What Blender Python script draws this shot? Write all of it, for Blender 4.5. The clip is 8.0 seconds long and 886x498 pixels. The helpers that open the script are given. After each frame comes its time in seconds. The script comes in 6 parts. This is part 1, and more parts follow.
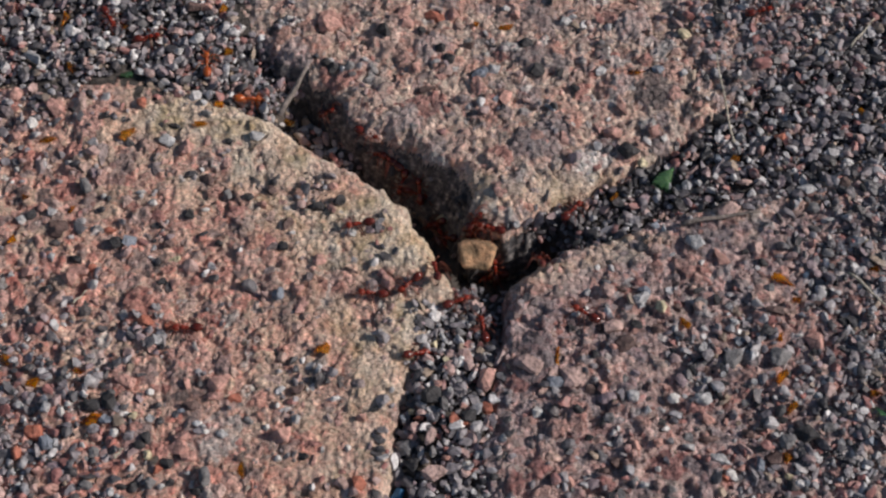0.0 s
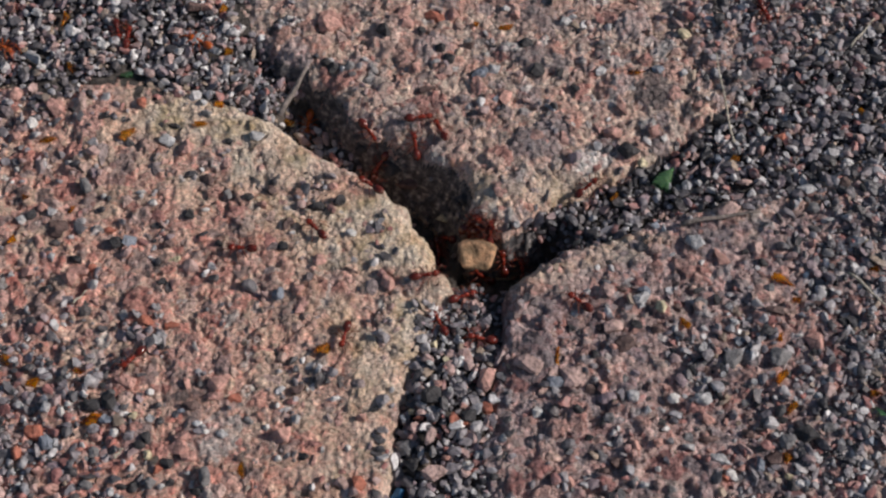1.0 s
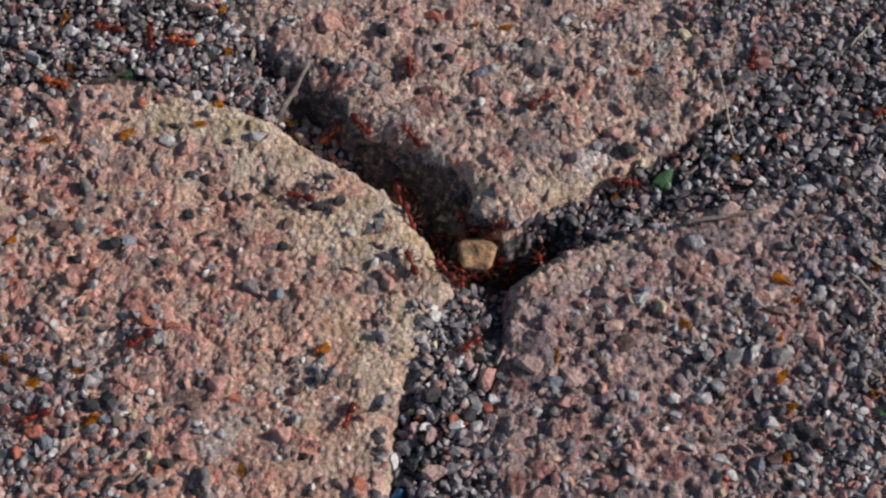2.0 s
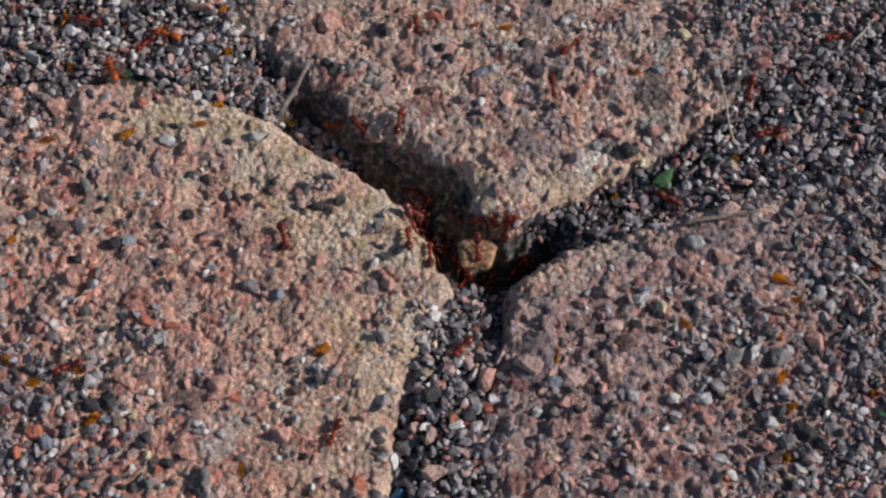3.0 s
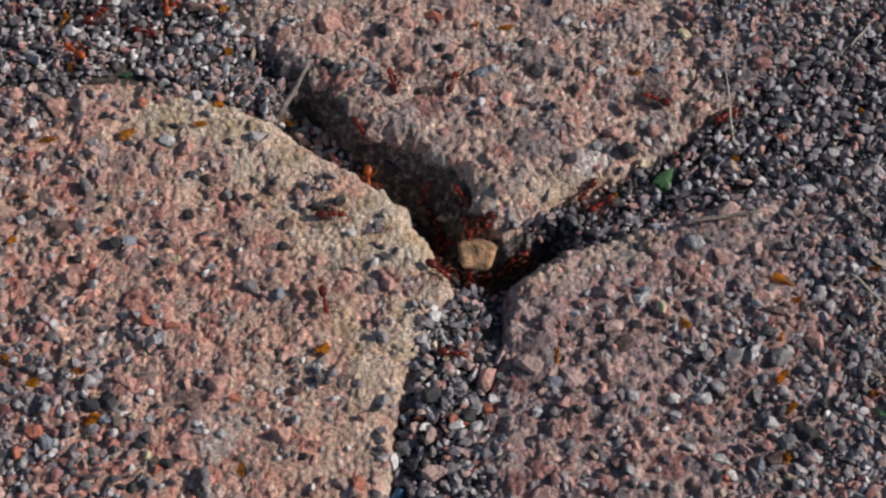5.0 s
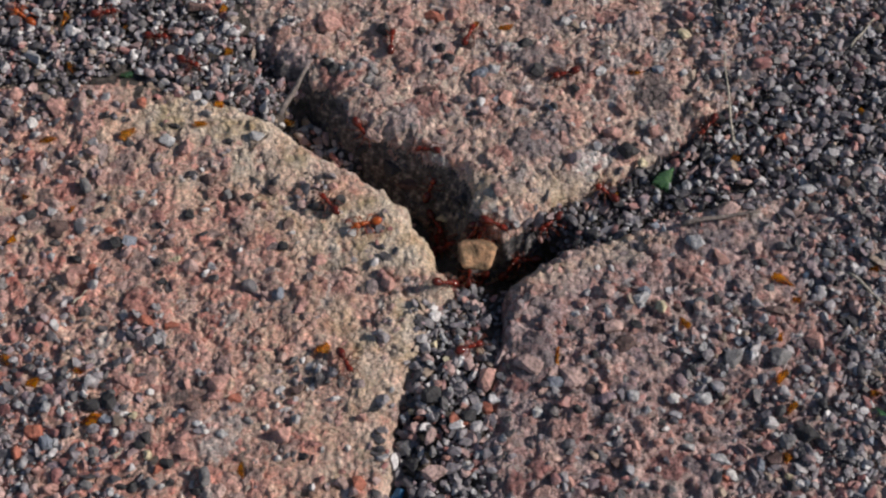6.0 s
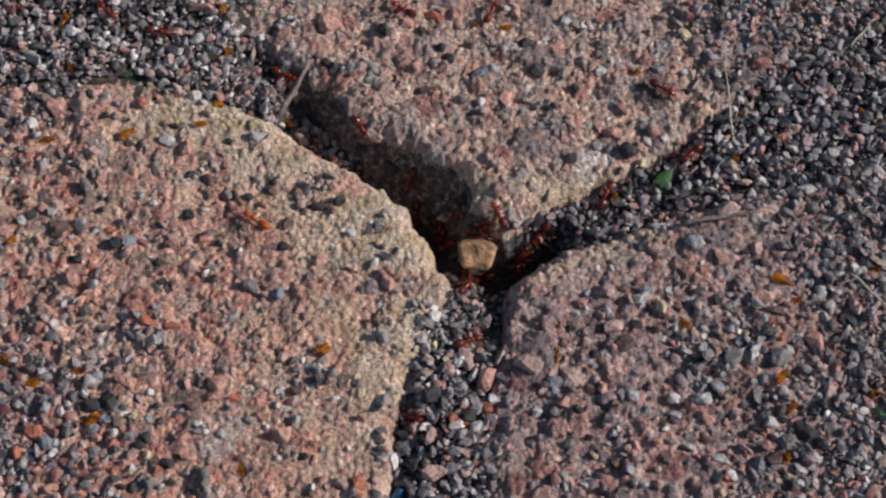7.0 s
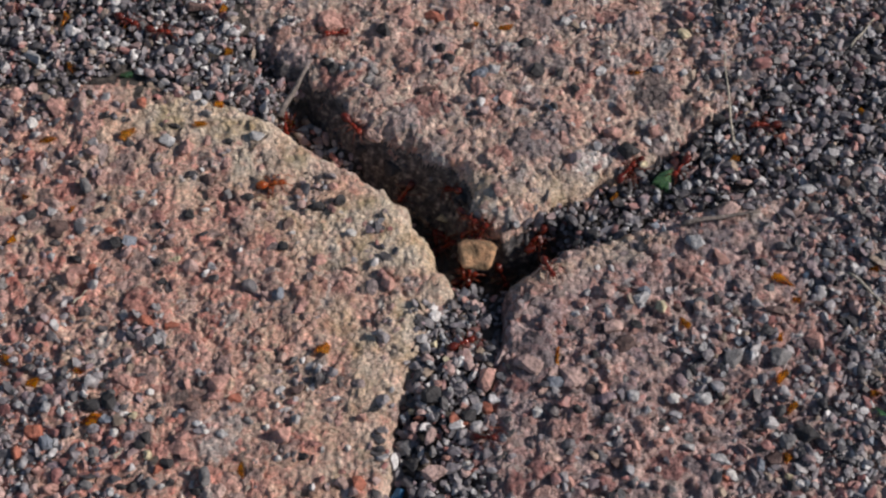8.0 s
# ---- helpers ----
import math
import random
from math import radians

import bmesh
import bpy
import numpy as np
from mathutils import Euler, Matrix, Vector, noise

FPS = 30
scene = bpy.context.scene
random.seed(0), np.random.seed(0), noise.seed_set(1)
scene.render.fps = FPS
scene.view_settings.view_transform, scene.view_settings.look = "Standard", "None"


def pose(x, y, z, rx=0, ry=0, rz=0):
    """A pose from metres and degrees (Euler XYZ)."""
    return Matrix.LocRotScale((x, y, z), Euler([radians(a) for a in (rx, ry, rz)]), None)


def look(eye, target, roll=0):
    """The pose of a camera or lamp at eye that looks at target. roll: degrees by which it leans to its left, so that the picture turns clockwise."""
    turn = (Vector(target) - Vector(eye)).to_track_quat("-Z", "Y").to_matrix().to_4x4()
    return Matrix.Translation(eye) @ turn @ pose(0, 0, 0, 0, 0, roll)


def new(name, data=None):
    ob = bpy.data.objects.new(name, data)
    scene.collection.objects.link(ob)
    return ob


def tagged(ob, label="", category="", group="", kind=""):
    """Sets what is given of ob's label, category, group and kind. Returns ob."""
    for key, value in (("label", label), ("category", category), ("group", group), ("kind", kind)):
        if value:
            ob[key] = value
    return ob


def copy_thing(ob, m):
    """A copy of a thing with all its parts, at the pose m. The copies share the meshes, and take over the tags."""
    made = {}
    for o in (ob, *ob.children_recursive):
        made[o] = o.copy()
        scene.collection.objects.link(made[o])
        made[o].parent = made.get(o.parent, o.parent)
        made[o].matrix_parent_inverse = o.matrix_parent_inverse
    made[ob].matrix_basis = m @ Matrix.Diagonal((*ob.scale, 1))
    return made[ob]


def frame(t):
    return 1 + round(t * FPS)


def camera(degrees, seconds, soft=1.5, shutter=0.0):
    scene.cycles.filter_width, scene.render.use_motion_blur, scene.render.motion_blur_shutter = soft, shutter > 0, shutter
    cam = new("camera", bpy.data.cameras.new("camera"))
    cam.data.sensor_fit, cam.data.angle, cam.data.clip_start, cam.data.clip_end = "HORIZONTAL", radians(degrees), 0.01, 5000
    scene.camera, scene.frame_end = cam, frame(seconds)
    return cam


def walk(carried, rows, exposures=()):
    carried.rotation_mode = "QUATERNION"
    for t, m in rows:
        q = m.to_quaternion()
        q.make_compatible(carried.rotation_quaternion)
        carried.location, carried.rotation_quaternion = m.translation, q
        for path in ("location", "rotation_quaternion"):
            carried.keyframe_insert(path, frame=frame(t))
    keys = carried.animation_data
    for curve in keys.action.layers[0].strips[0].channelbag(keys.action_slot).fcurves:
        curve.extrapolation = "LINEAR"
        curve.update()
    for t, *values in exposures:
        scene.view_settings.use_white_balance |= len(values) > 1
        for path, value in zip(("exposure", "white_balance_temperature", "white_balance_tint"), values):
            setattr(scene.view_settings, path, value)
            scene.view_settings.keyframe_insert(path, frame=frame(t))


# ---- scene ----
# Plan in millimetres: x to the right, y away from the camera, z up from the tops of the paving blocks.
MM = 0.001

# ---- camera: stands still, a forearm's length above the paving ----
cam = camera(30, 8.0, soft=2.4, shutter=0.5)
EYE = look((0, -0.1605, 0.278), (0, 0, 0))
walk(cam, [(0, EYE), (8, EYE)])

# ---- light: low sun from the right in a clear sky ----
SUN_ELEVATION, SUN_AZIMUTH = radians(30), radians(3)
world = bpy.data.worlds.new("sky")
scene.world = world
world.use_nodes = True
sky = world.node_tree.nodes.new("ShaderNodeTexSky")
sky.sky_type, sky.sun_disc = "NISHITA", False
sky.sun_elevation, sky.sun_rotation = SUN_ELEVATION, radians(90) - SUN_AZIMUTH
backing = world.node_tree.nodes["Background"]
backing.inputs["Strength"].default_value = 0.062
world.node_tree.links.new(sky.outputs["Color"], backing.inputs["Color"])
sun = new("sun", bpy.data.lights.new("sun", "SUN"))
sun.data.energy, sun.data.angle, sun.data.color = 3.85, radians(0.6), (1.0, 0.925, 0.872)
to_sun = Vector((math.cos(SUN_ELEVATION) * math.cos(SUN_AZIMUTH), math.cos(SUN_ELEVATION) * math.sin(SUN_AZIMUTH), math.sin(SUN_ELEVATION)))
sun.matrix_world = look(to_sun, (0, 0, 0))
scene.view_settings.exposure = -0.08


# ---- materials ----
def material(name):
    m = bpy.data.materials.new(name)
    m.use_nodes = True
    return m, m.node_tree.nodes, m.node_tree.links, m.node_tree.nodes["Principled BSDF"]


def node(nodes, kind, **values):
    n = nodes.new("ShaderNode" + kind)
    for key, value in values.items():
        n.inputs[key].default_value = value
    return n


def ramp(nodes, stops, constant=False):
    n = nodes.new("ShaderNodeValToRGB")
    n.color_ramp.interpolation = "CONSTANT" if constant else "LINEAR"
    while len(n.color_ramp.elements) < len(stops):
        n.color_ramp.elements.new(1.0)
    for e, (p, c) in zip(n.color_ramp.elements, stops):
        e.position, e.color = p, (*c, 1)
    return n


def blend(nodes, links, mode, factor, a, b):
    n = nodes.new("ShaderNodeMix")
    n.data_type, n.blend_type = "RGBA", mode
    for socket, value in ((n.inputs[0], factor), (n.inputs[6], a), (n.inputs[7], b)):
        if isinstance(value, (tuple, float, int)):
            socket.default_value = (*value, 1) if isinstance(value, tuple) else value
        else:
            links.new(value, socket)
    return n.outputs[2]


def coordinates(nodes):
    return nodes.new("ShaderNodeNewGeometry").outputs["Position"]


def bump(nodes, links, height, shader, strength, distance):
    b = node(nodes, "Bump", Strength=strength, Distance=distance)
    links.new(height, b.inputs["Height"])
    links.new(b.outputs["Normal"], shader.inputs["Normal"])


def noise_at(nodes, links, where, scale, detail=3.0):
    n = node(nodes, "TexNoise", Scale=scale, Detail=detail, Roughness=0.6)
    links.new(where, n.inputs["Vector"])
    return n.outputs["Fac"]


def stone_material(name, stops, source, roughness=0.75, spread=0.65, film=(0.36, 0.28, 0.23), pitted=0.9):
    """Grit whose stones each take a colour of the palette; grain and a dusty film on every stone."""
    m, nodes, links, shader = material(name)
    if source == "island":
        chance = nodes.new("ShaderNodeNewGeometry").outputs["Random Per Island"]
    else:
        chance = nodes.new("ShaderNodeObjectInfo").outputs["Random"]
    palette = ramp(nodes, stops, constant=True)
    links.new(chance, palette.inputs[0])
    where = coordinates(nodes)
    speck = ramp(nodes, [(0.3, (1 - spread,) * 3), (0.66, (1 + spread * 0.8,) * 3)])
    links.new(noise_at(nodes, links, where, 1000.0), speck.inputs[0])
    colour = blend(nodes, links, "MULTIPLY", 1.0, palette.outputs[0], speck.outputs[0])
    dust = ramp(nodes, [(0.45, (0, 0, 0)), (0.75, (0.5, 0.5, 0.5))])
    links.new(noise_at(nodes, links, where, 350.0), dust.inputs[0])
    colour = blend(nodes, links, "MIX", dust.outputs[0], colour, film)
    links.new(colour, shader.inputs["Base Color"])
    shader.inputs["Roughness"].default_value = roughness
    bump(nodes, links, noise_at(nodes, links, where, 1400.0), shader, pitted, 0.0008)
    return m


AGGREGATE = [(0.0, (0.48, 0.27, 0.23)), (0.26, (0.37, 0.17, 0.145)), (0.36, (0.52, 0.35, 0.29)), (0.54, (0.42, 0.29, 0.255)),
             (0.72, (0.28, 0.22, 0.215)), (0.87, (0.07, 0.065, 0.07)), (0.92, (0.20, 0.19, 0.19)), (0.96, (0.54, 0.48, 0.45))]
GRIT = [(0.0, (0.045, 0.043, 0.048)), (0.11, (0.11, 0.105, 0.115)), (0.25, (0.215, 0.195, 0.21)), (0.40, (0.30, 0.272, 0.28)), (0.51, (0.30, 0.22, 0.235)),
        (0.58, (0.45, 0.43, 0.43)), (0.71, (0.36, 0.155, 0.135)), (0.78, (0.45, 0.295, 0.265)), (0.90, (0.36, 0.27, 0.20)), (0.945, (0.72, 0.69, 0.67))]
embedded_part = stone_material("embedded aggregate", AGGREGATE, "object")
embedded_stuff = stone_material("embedded fine aggregate", AGGREGATE, "island")
grit_stuff = stone_material("loose grit", GRIT, "island", 0.5, 0.4, (0.36, 0.31, 0.30), 0.45)
BASALT = [(0.0, (0.045, 0.044, 0.047)), (0.26, (0.09, 0.086, 0.094)), (0.48, (0.185, 0.163, 0.178)), (0.64, (0.33, 0.315, 0.33)), (0.76, (0.56, 0.54, 0.54)), (0.80, (0.34, 0.15, 0.135)), (0.88, (0.36, 0.25, 0.24))]
basalt_stuff = stone_material("dark basalt gravel", BASALT, "island", 0.45, 0.4, (0.34, 0.285, 0.28), 0.45)


def mortar_material(name, pieces_stops, paste_low, paste_high):
    """Exposed-aggregate concrete: every bump of the skin is a stone of its own colour, set in sandy paste."""
    m, nodes, links, shader = material(name)
    where = coordinates(nodes)

    def layer(key):
        n = nodes.new("ShaderNodeAttribute")
        n.attribute_name = key
        return n.outputs["Fac"]

    pieces = ramp(nodes, pieces_stops, True)
    links.new(layer("stone_tone"), pieces.inputs[0])
    paste = ramp(nodes, [(0.35, paste_low), (0.65, paste_high)])
    links.new(noise_at(nodes, links, where, 160.0, 5.0), paste.inputs[0])
    shown = nodes.new("ShaderNodeMath")
    shown.operation = "MULTIPLY_ADD"
    links.new(noise_at(nodes, links, where, 700.0, 4.0), shown.inputs[0])
    shown.inputs[1].default_value = 1.3
    bare = nodes.new("ShaderNodeMath")
    bare.operation = "SUBTRACT"
    links.new(layer("stone_bare"), bare.inputs[0])
    bare.inputs[1].default_value = 0.75
    links.new(bare.outputs[0], shown.inputs[2])
    mask = ramp(nodes, [(0.36, (0, 0, 0)), (0.70, (0.85, 0.85, 0.85))])
    links.new(shown.outputs[0], mask.inputs[0])
    colour = blend(nodes, links, "MIX", mask.outputs[0], paste.outputs[0], pieces.outputs[0])
    sand = ramp(nodes, [(0.28, (0.38, 0.275, 0.18)), (0.40, (0.63, 0.49, 0.36)), (0.54, (0.79, 0.655, 0.52)), (0.75, (0.72, 0.55, 0.45))])
    links.new(noise_at(nodes, links, where, 330.0, 6.0), sand.inputs[0])
    mottle = ramp(nodes, [(0.30, (0.70, 0.58, 0.53)), (0.46, (1.05, 1.0, 0.98)), (0.58, (1.12, 1.10, 1.06)), (0.72, (1.38, 1.28, 1.20))])
    links.new(noise_at(nodes, links, where, 620.0, 5.0), mottle.inputs[0])
    colour = blend(nodes, links, "MULTIPLY", 0.8, colour, mottle.outputs[0])
    # crystals of the crushed granite, a millimetre across
    bend = node(nodes, "TexNoise", Scale=900.0, Detail=2.0)
    links.new(where, bend.inputs["Vector"])
    shift = nodes.new("ShaderNodeVectorMath")
    shift.operation = "MULTIPLY_ADD"
    links.new(bend.outputs["Color"], shift.inputs[0])
    shift.inputs[1].default_value = (0.0011,) * 3
    links.new(where, shift.inputs[2])
    crumb = node(nodes, "TexVoronoi", Scale=780.0)
    links.new(shift.outputs[0], crumb.inputs["Vector"])
    split = nodes.new("ShaderNodeSeparateColor")
    links.new(crumb.outputs["Color"], split.inputs[0])
    crystal = ramp(nodes, [(0.0, (0.50, 0.51, 0.52)), (0.11, (0.84, 0.86, 0.86)), (0.28, (1.14, 1.02, 1.0)), (0.46, (1.03, 1.10, 1.09)), (0.62, (1.28, 1.22, 1.17)), (0.80, (1.18, 0.87, 0.82)), (0.89, (1.60, 1.60, 1.56))], True)
    links.new(split.outputs[0], crystal.inputs[0])
    colour = blend(nodes, links, "MULTIPLY", 0.6, colour, crystal.outputs[0])
    ochre = ramp(nodes, [(0.48, (0, 0, 0)), (0.63, (0.62,) * 3)])
    links.new(noise_at(nodes, links, where, 150.0, 5.0), ochre.inputs[0])
    weathered = blend(nodes, links, "MIX", ochre.outputs[0], sand.outputs[0], (0.48, 0.345, 0.16))
    patchy = ramp(nodes, [(0.30, (0.5,) * 3), (0.52, (1.0,) * 3)])
    links.new(noise_at(nodes, links, where, 420.0, 4.0), patchy.inputs[0])
    colour = blend(nodes, links, "MIX", blend(nodes, links, "MULTIPLY", 1.0, layer("worn"), patchy.outputs[0]), colour, weathered)
    cloud = ramp(nodes, [(0.30, (0.80, 0.84, 0.86)), (0.44, (0.98, 1.01, 1.02)), (0.56, (1.04, 1.02, 1.0)), (0.70, (1.16, 1.06, 1.03))])
    links.new(noise_at(nodes, links, where, 130.0, 4.0), cloud.inputs[0])
    colour = blend(nodes, links, "MULTIPLY", 1.0, colour, cloud.outputs[0])
    speck = ramp(nodes, [(0.30, (0.58,) * 3), (0.50, (1.0,) * 3), (0.66, (1.45,) * 3)])
    links.new(noise_at(nodes, links, where, 1500.0, 4.0), speck.inputs[0])
    colour = blend(nodes, links, "MULTIPLY", 0.85, colour, speck.outputs[0])
    links.new(colour, shader.inputs["Base Color"])
    shader.inputs["Roughness"].default_value = 0.85
    height = nodes.new("ShaderNodeMath")
    height.operation = "MULTIPLY_ADD"
    links.new(crumb.outputs["Distance"], height.inputs[0])
    height.inputs[1].default_value = -0.38
    links.new(noise_at(nodes, links, where, 1000.0, 9.0), height.inputs[2])
    bump(nodes, links, height.outputs[0], shader, 1.0, 0.0016)
    return m


def mottled_material(name, stops):
    m, nodes, links, shader = material(name)
    where = coordinates(nodes)
    tone = ramp(nodes, stops)
    links.new(noise_at(nodes, links, where, 700.0, 6.0), tone.inputs[0])
    links.new(tone.outputs[0], shader.inputs["Base Color"])
    shader.inputs["Roughness"].default_value = 0.95
    bump(nodes, links, noise_at(nodes, links, where, 900.0, 6.0), shader, 0.8, 0.001)
    return m


def plain_stone(name, colour, roughness=0.65, grain=0.5, scale=800.0, patch=None):
    m, nodes, links, shader = material(name)
    where = coordinates(nodes)
    low = tuple(c * (1 - grain) for c in colour)
    high = tuple(min(c * (1 + grain), 0.9) for c in colour)
    tone = ramp(nodes, [(0.3, low), (0.7, high)])
    links.new(noise_at(nodes, links, where, scale, 5.0), tone.inputs[0])
    out = tone.outputs[0]
    if patch:
        area = ramp(nodes, [(0.45, (0, 0, 0)), (0.58, (1, 1, 1))])
        links.new(noise_at(nodes, links, where, scale * 0.35, 3.0), area.inputs[0])
        out = blend(nodes, links, "MIX", area.outputs[0], out, patch)
    links.new(out, shader.inputs["Base Color"])
    shader.inputs["Roughness"].default_value = roughness
    bump(nodes, links, noise_at(nodes, links, where, 1300.0), shader, 0.8, 0.0008)
    return m


def resin(name, colour, deep, transmission=0.45):
    """Clear chips of coloured glass or amber."""
    m, nodes, links, shader = material(name)
    tone = ramp(nodes, [(0.36, deep), (0.62, colour)])
    links.new(noise_at(nodes, links, coordinates(nodes), 800.0), tone.inputs[0])
    links.new(tone.outputs[0], shader.inputs["Base Color"])
    shader.inputs["Roughness"].default_value = 0.05
    shader.inputs["Transmission Weight"].default_value = transmission
    shader.inputs["IOR"].default_value = 1.5
    return m


PIECES = [(0.0, (0.54, 0.255, 0.215)), (0.20, (0.61, 0.36, 0.31)), (0.37, (0.39, 0.17, 0.145)), (0.47, (0.56, 0.41, 0.32)), (0.62, (0.38, 0.27, 0.25)),
          (0.77, (0.27, 0.20, 0.20)), (0.89, (0.10, 0.085, 0.09)), (0.94, (0.50, 0.44, 0.42)), (0.98, (0.74, 0.68, 0.63))]
GREYER = [(0.0, (0.47, 0.285, 0.245)), (0.20, (0.53, 0.375, 0.33)), (0.38, (0.34, 0.165, 0.15)), (0.46, (0.52, 0.41, 0.36)), (0.60, (0.40, 0.32, 0.32)),
          (0.76, (0.24, 0.20, 0.21)), (0.87, (0.09, 0.08, 0.09)), (0.91, (0.42, 0.40, 0.40)), (0.975, (0.66, 0.62, 0.60))]
PURPLISH = [(p, (r * 0.86, g * 0.85, b * 0.88)) for p, (r, g, b) in GREYER]
mortar = {"west": mortar_material("pinkish exposed-aggregate concrete", PIECES, (0.52, 0.315, 0.26), (0.71, 0.50, 0.41)),
          "north": mortar_material("grey-pink exposed-aggregate concrete", GREYER, (0.48, 0.36, 0.30), (0.68, 0.53, 0.45)),
          "east": mortar_material("purplish exposed-aggregate concrete", PURPLISH, (0.37, 0.27, 0.26), (0.53, 0.405, 0.395))}
soil = mottled_material("dark gritty joint soil", [(0.3, (0.03, 0.025, 0.022)), (0.6, (0.10, 0.085, 0.075)), (0.8, (0.2, 0.16, 0.13))])
coating = mottled_material("grey-brown coating", [(0.32, (0.034, 0.031, 0.033)), (0.5, (0.10, 0.093, 0.096)), (0.60, (0.24, 0.215, 0.205)), (0.70, (0.52, 0.46, 0.42))])
STONES = {
    "beige": plain_stone("brown-beige sandstone", (0.52, 0.30, 0.165), 0.85, 0.45, 900.0, (0.21, 0.135, 0.075)),
    # besides real dark pebbles, this colours stones that replace shaded hollows
    "charcoal": plain_stone("charcoal basalt", (0.046, 0.043, 0.045), 0.78),
    "grey": plain_stone("grey stone", (0.20, 0.19, 0.19), 0.75),
    "blue_grey": plain_stone("blue-grey slate", (0.21, 0.23, 0.27), 0.7),
    "pale": plain_stone("pale grey quartzite", (0.44, 0.43, 0.43)),
    "white": plain_stone("white quartz", (0.62, 0.59, 0.56), 0.45, 0.3),
    "pink": plain_stone("pink granite", (0.52, 0.285, 0.235)),
    "rose": plain_stone("pale rose stone", (0.50, 0.34, 0.30), 0.75, 0.5, 500.0),
    "rust": plain_stone("rusty red stone", (0.40, 0.135, 0.085)),
    "cream": plain_stone("cream stone", (0.58, 0.50, 0.33)),
    "brown": plain_stone("dark brown stone", (0.13, 0.08, 0.07)),
}
amber = resin("amber glass", (0.95, 0.40, 0.015), (0.26, 0.06, 0.002), 0.75)
green_glass = resin("green glass", (0.42, 0.68, 0.33), (0.12, 0.36, 0.15), 0.72)
blue_plastic = plain_stone("blue plastic", (0.05, 0.22, 0.42), 0.4, 0.2)
dry_stem = plain_stone("dry grey stem", (0.21, 0.175, 0.155), 0.8)
straw_skin = plain_stone("pale straw", (0.52, 0.46, 0.36), 0.7)


def chitin(name, colour, deep, roughness):
    m, nodes, links, shader = material(name)
    tone = ramp(nodes, [(0.35, deep), (0.65, colour)])
    links.new(noise_at(nodes, links, coordinates(nodes), 800.0), tone.inputs[0])
    links.new(tone.outputs[0], shader.inputs["Base Color"])
    shader.inputs["Roughness"].default_value = roughness
    shader.inputs["Subsurface Weight"].default_value = 0.15
    shader.inputs["Subsurface Scale"].default_value = 0.0004
    return m


red_chitin = chitin("red-brown chitin", (0.27, 0.034, 0.016), (0.15, 0.018, 0.009), 0.17)
dark_chitin = chitin("dark brown chitin", (0.14, 0.02, 0.012), (0.07, 0.011, 0.007), 0.14)
# the glow of sun shining through the body is put into this orange
sunlit_chitin = chitin("chitin in sunlit orange", (0.48, 0.11, 0.018), (0.28, 0.05, 0.012), 0.22)
leg_chitin = chitin("amber-red leg chitin", (0.18, 0.036, 0.014), (0.10, 0.018, 0.008), 0.35)


# ---- heights of the ground ----
def lattice(seed):
    return np.random.RandomState(seed).rand(256, 256)


def value_noise(x, y, size, seed):
    """Smooth noise between 0 and 1 with lumps of that size in millimetres."""
    t = lattice(seed)
    u, v = x / size + 1000.0, y / size + 1000.0
    i, j = np.floor(u).astype(int), np.floor(v).astype(int)
    a, b = u - i, v - j
    a, b = a * a * (3 - 2 * a), b * b * (3 - 2 * b)
    i0, i1, j0, j1 = i % 256, (i + 1) % 256, j % 256, (j + 1) % 256
    return (t[i0, j0] * (1 - a) + t[i1, j0] * a) * (1 - b) + (t[i0, j1] * (1 - a) + t[i1, j1] * a) * b


def smooth(x, a, b):
    t = np.clip((x - a) / (b - a), 0, 1)
    return t * t * (3 - 2 * t)


def closed_curve(corners, steps=10):
    """A smooth closed line through the corners of a block's plan."""
    p, out = np.array(corners, float), []
    n = len(p)
    for k in range(n):
        a, b, c, d = p[k - 1], p[k], p[(k + 1) % n], p[(k + 2) % n]
        for s in range(steps):
            t = s / steps
            out.append(0.5 * (2 * b + (c - a) * t + (2 * a - 5 * b + 4 * c - d) * t * t + (3 * b - a - 3 * c + d) * t ** 3))
    return np.array(out)


def segment_distance(x, y, a, b):
    e = b - a
    t = np.clip(((x - a[0]) * e[0] + (y - a[1]) * e[1]) / (e @ e + 1e-9), 0, 1)
    return np.hypot(x - a[0] - t * e[0], y - a[1] - t * e[1])


def inside_distance(x, y, line):
    """How far inside a closed line the places lie (negative outside)."""
    best, within = np.full(x.shape, 1e9), np.zeros(x.shape, bool)
    for a, b in zip(line, np.roll(line, -1, 0)):
        best = np.minimum(best, segment_distance(x, y, a, b))
        if a[1] != b[1]:
            within ^= ((a[1] > y) != (b[1] > y)) & (x < (b[0] - a[0]) * (y - a[1]) / (b[1] - a[1]) + a[0])
    return np.where(within, best, -best)


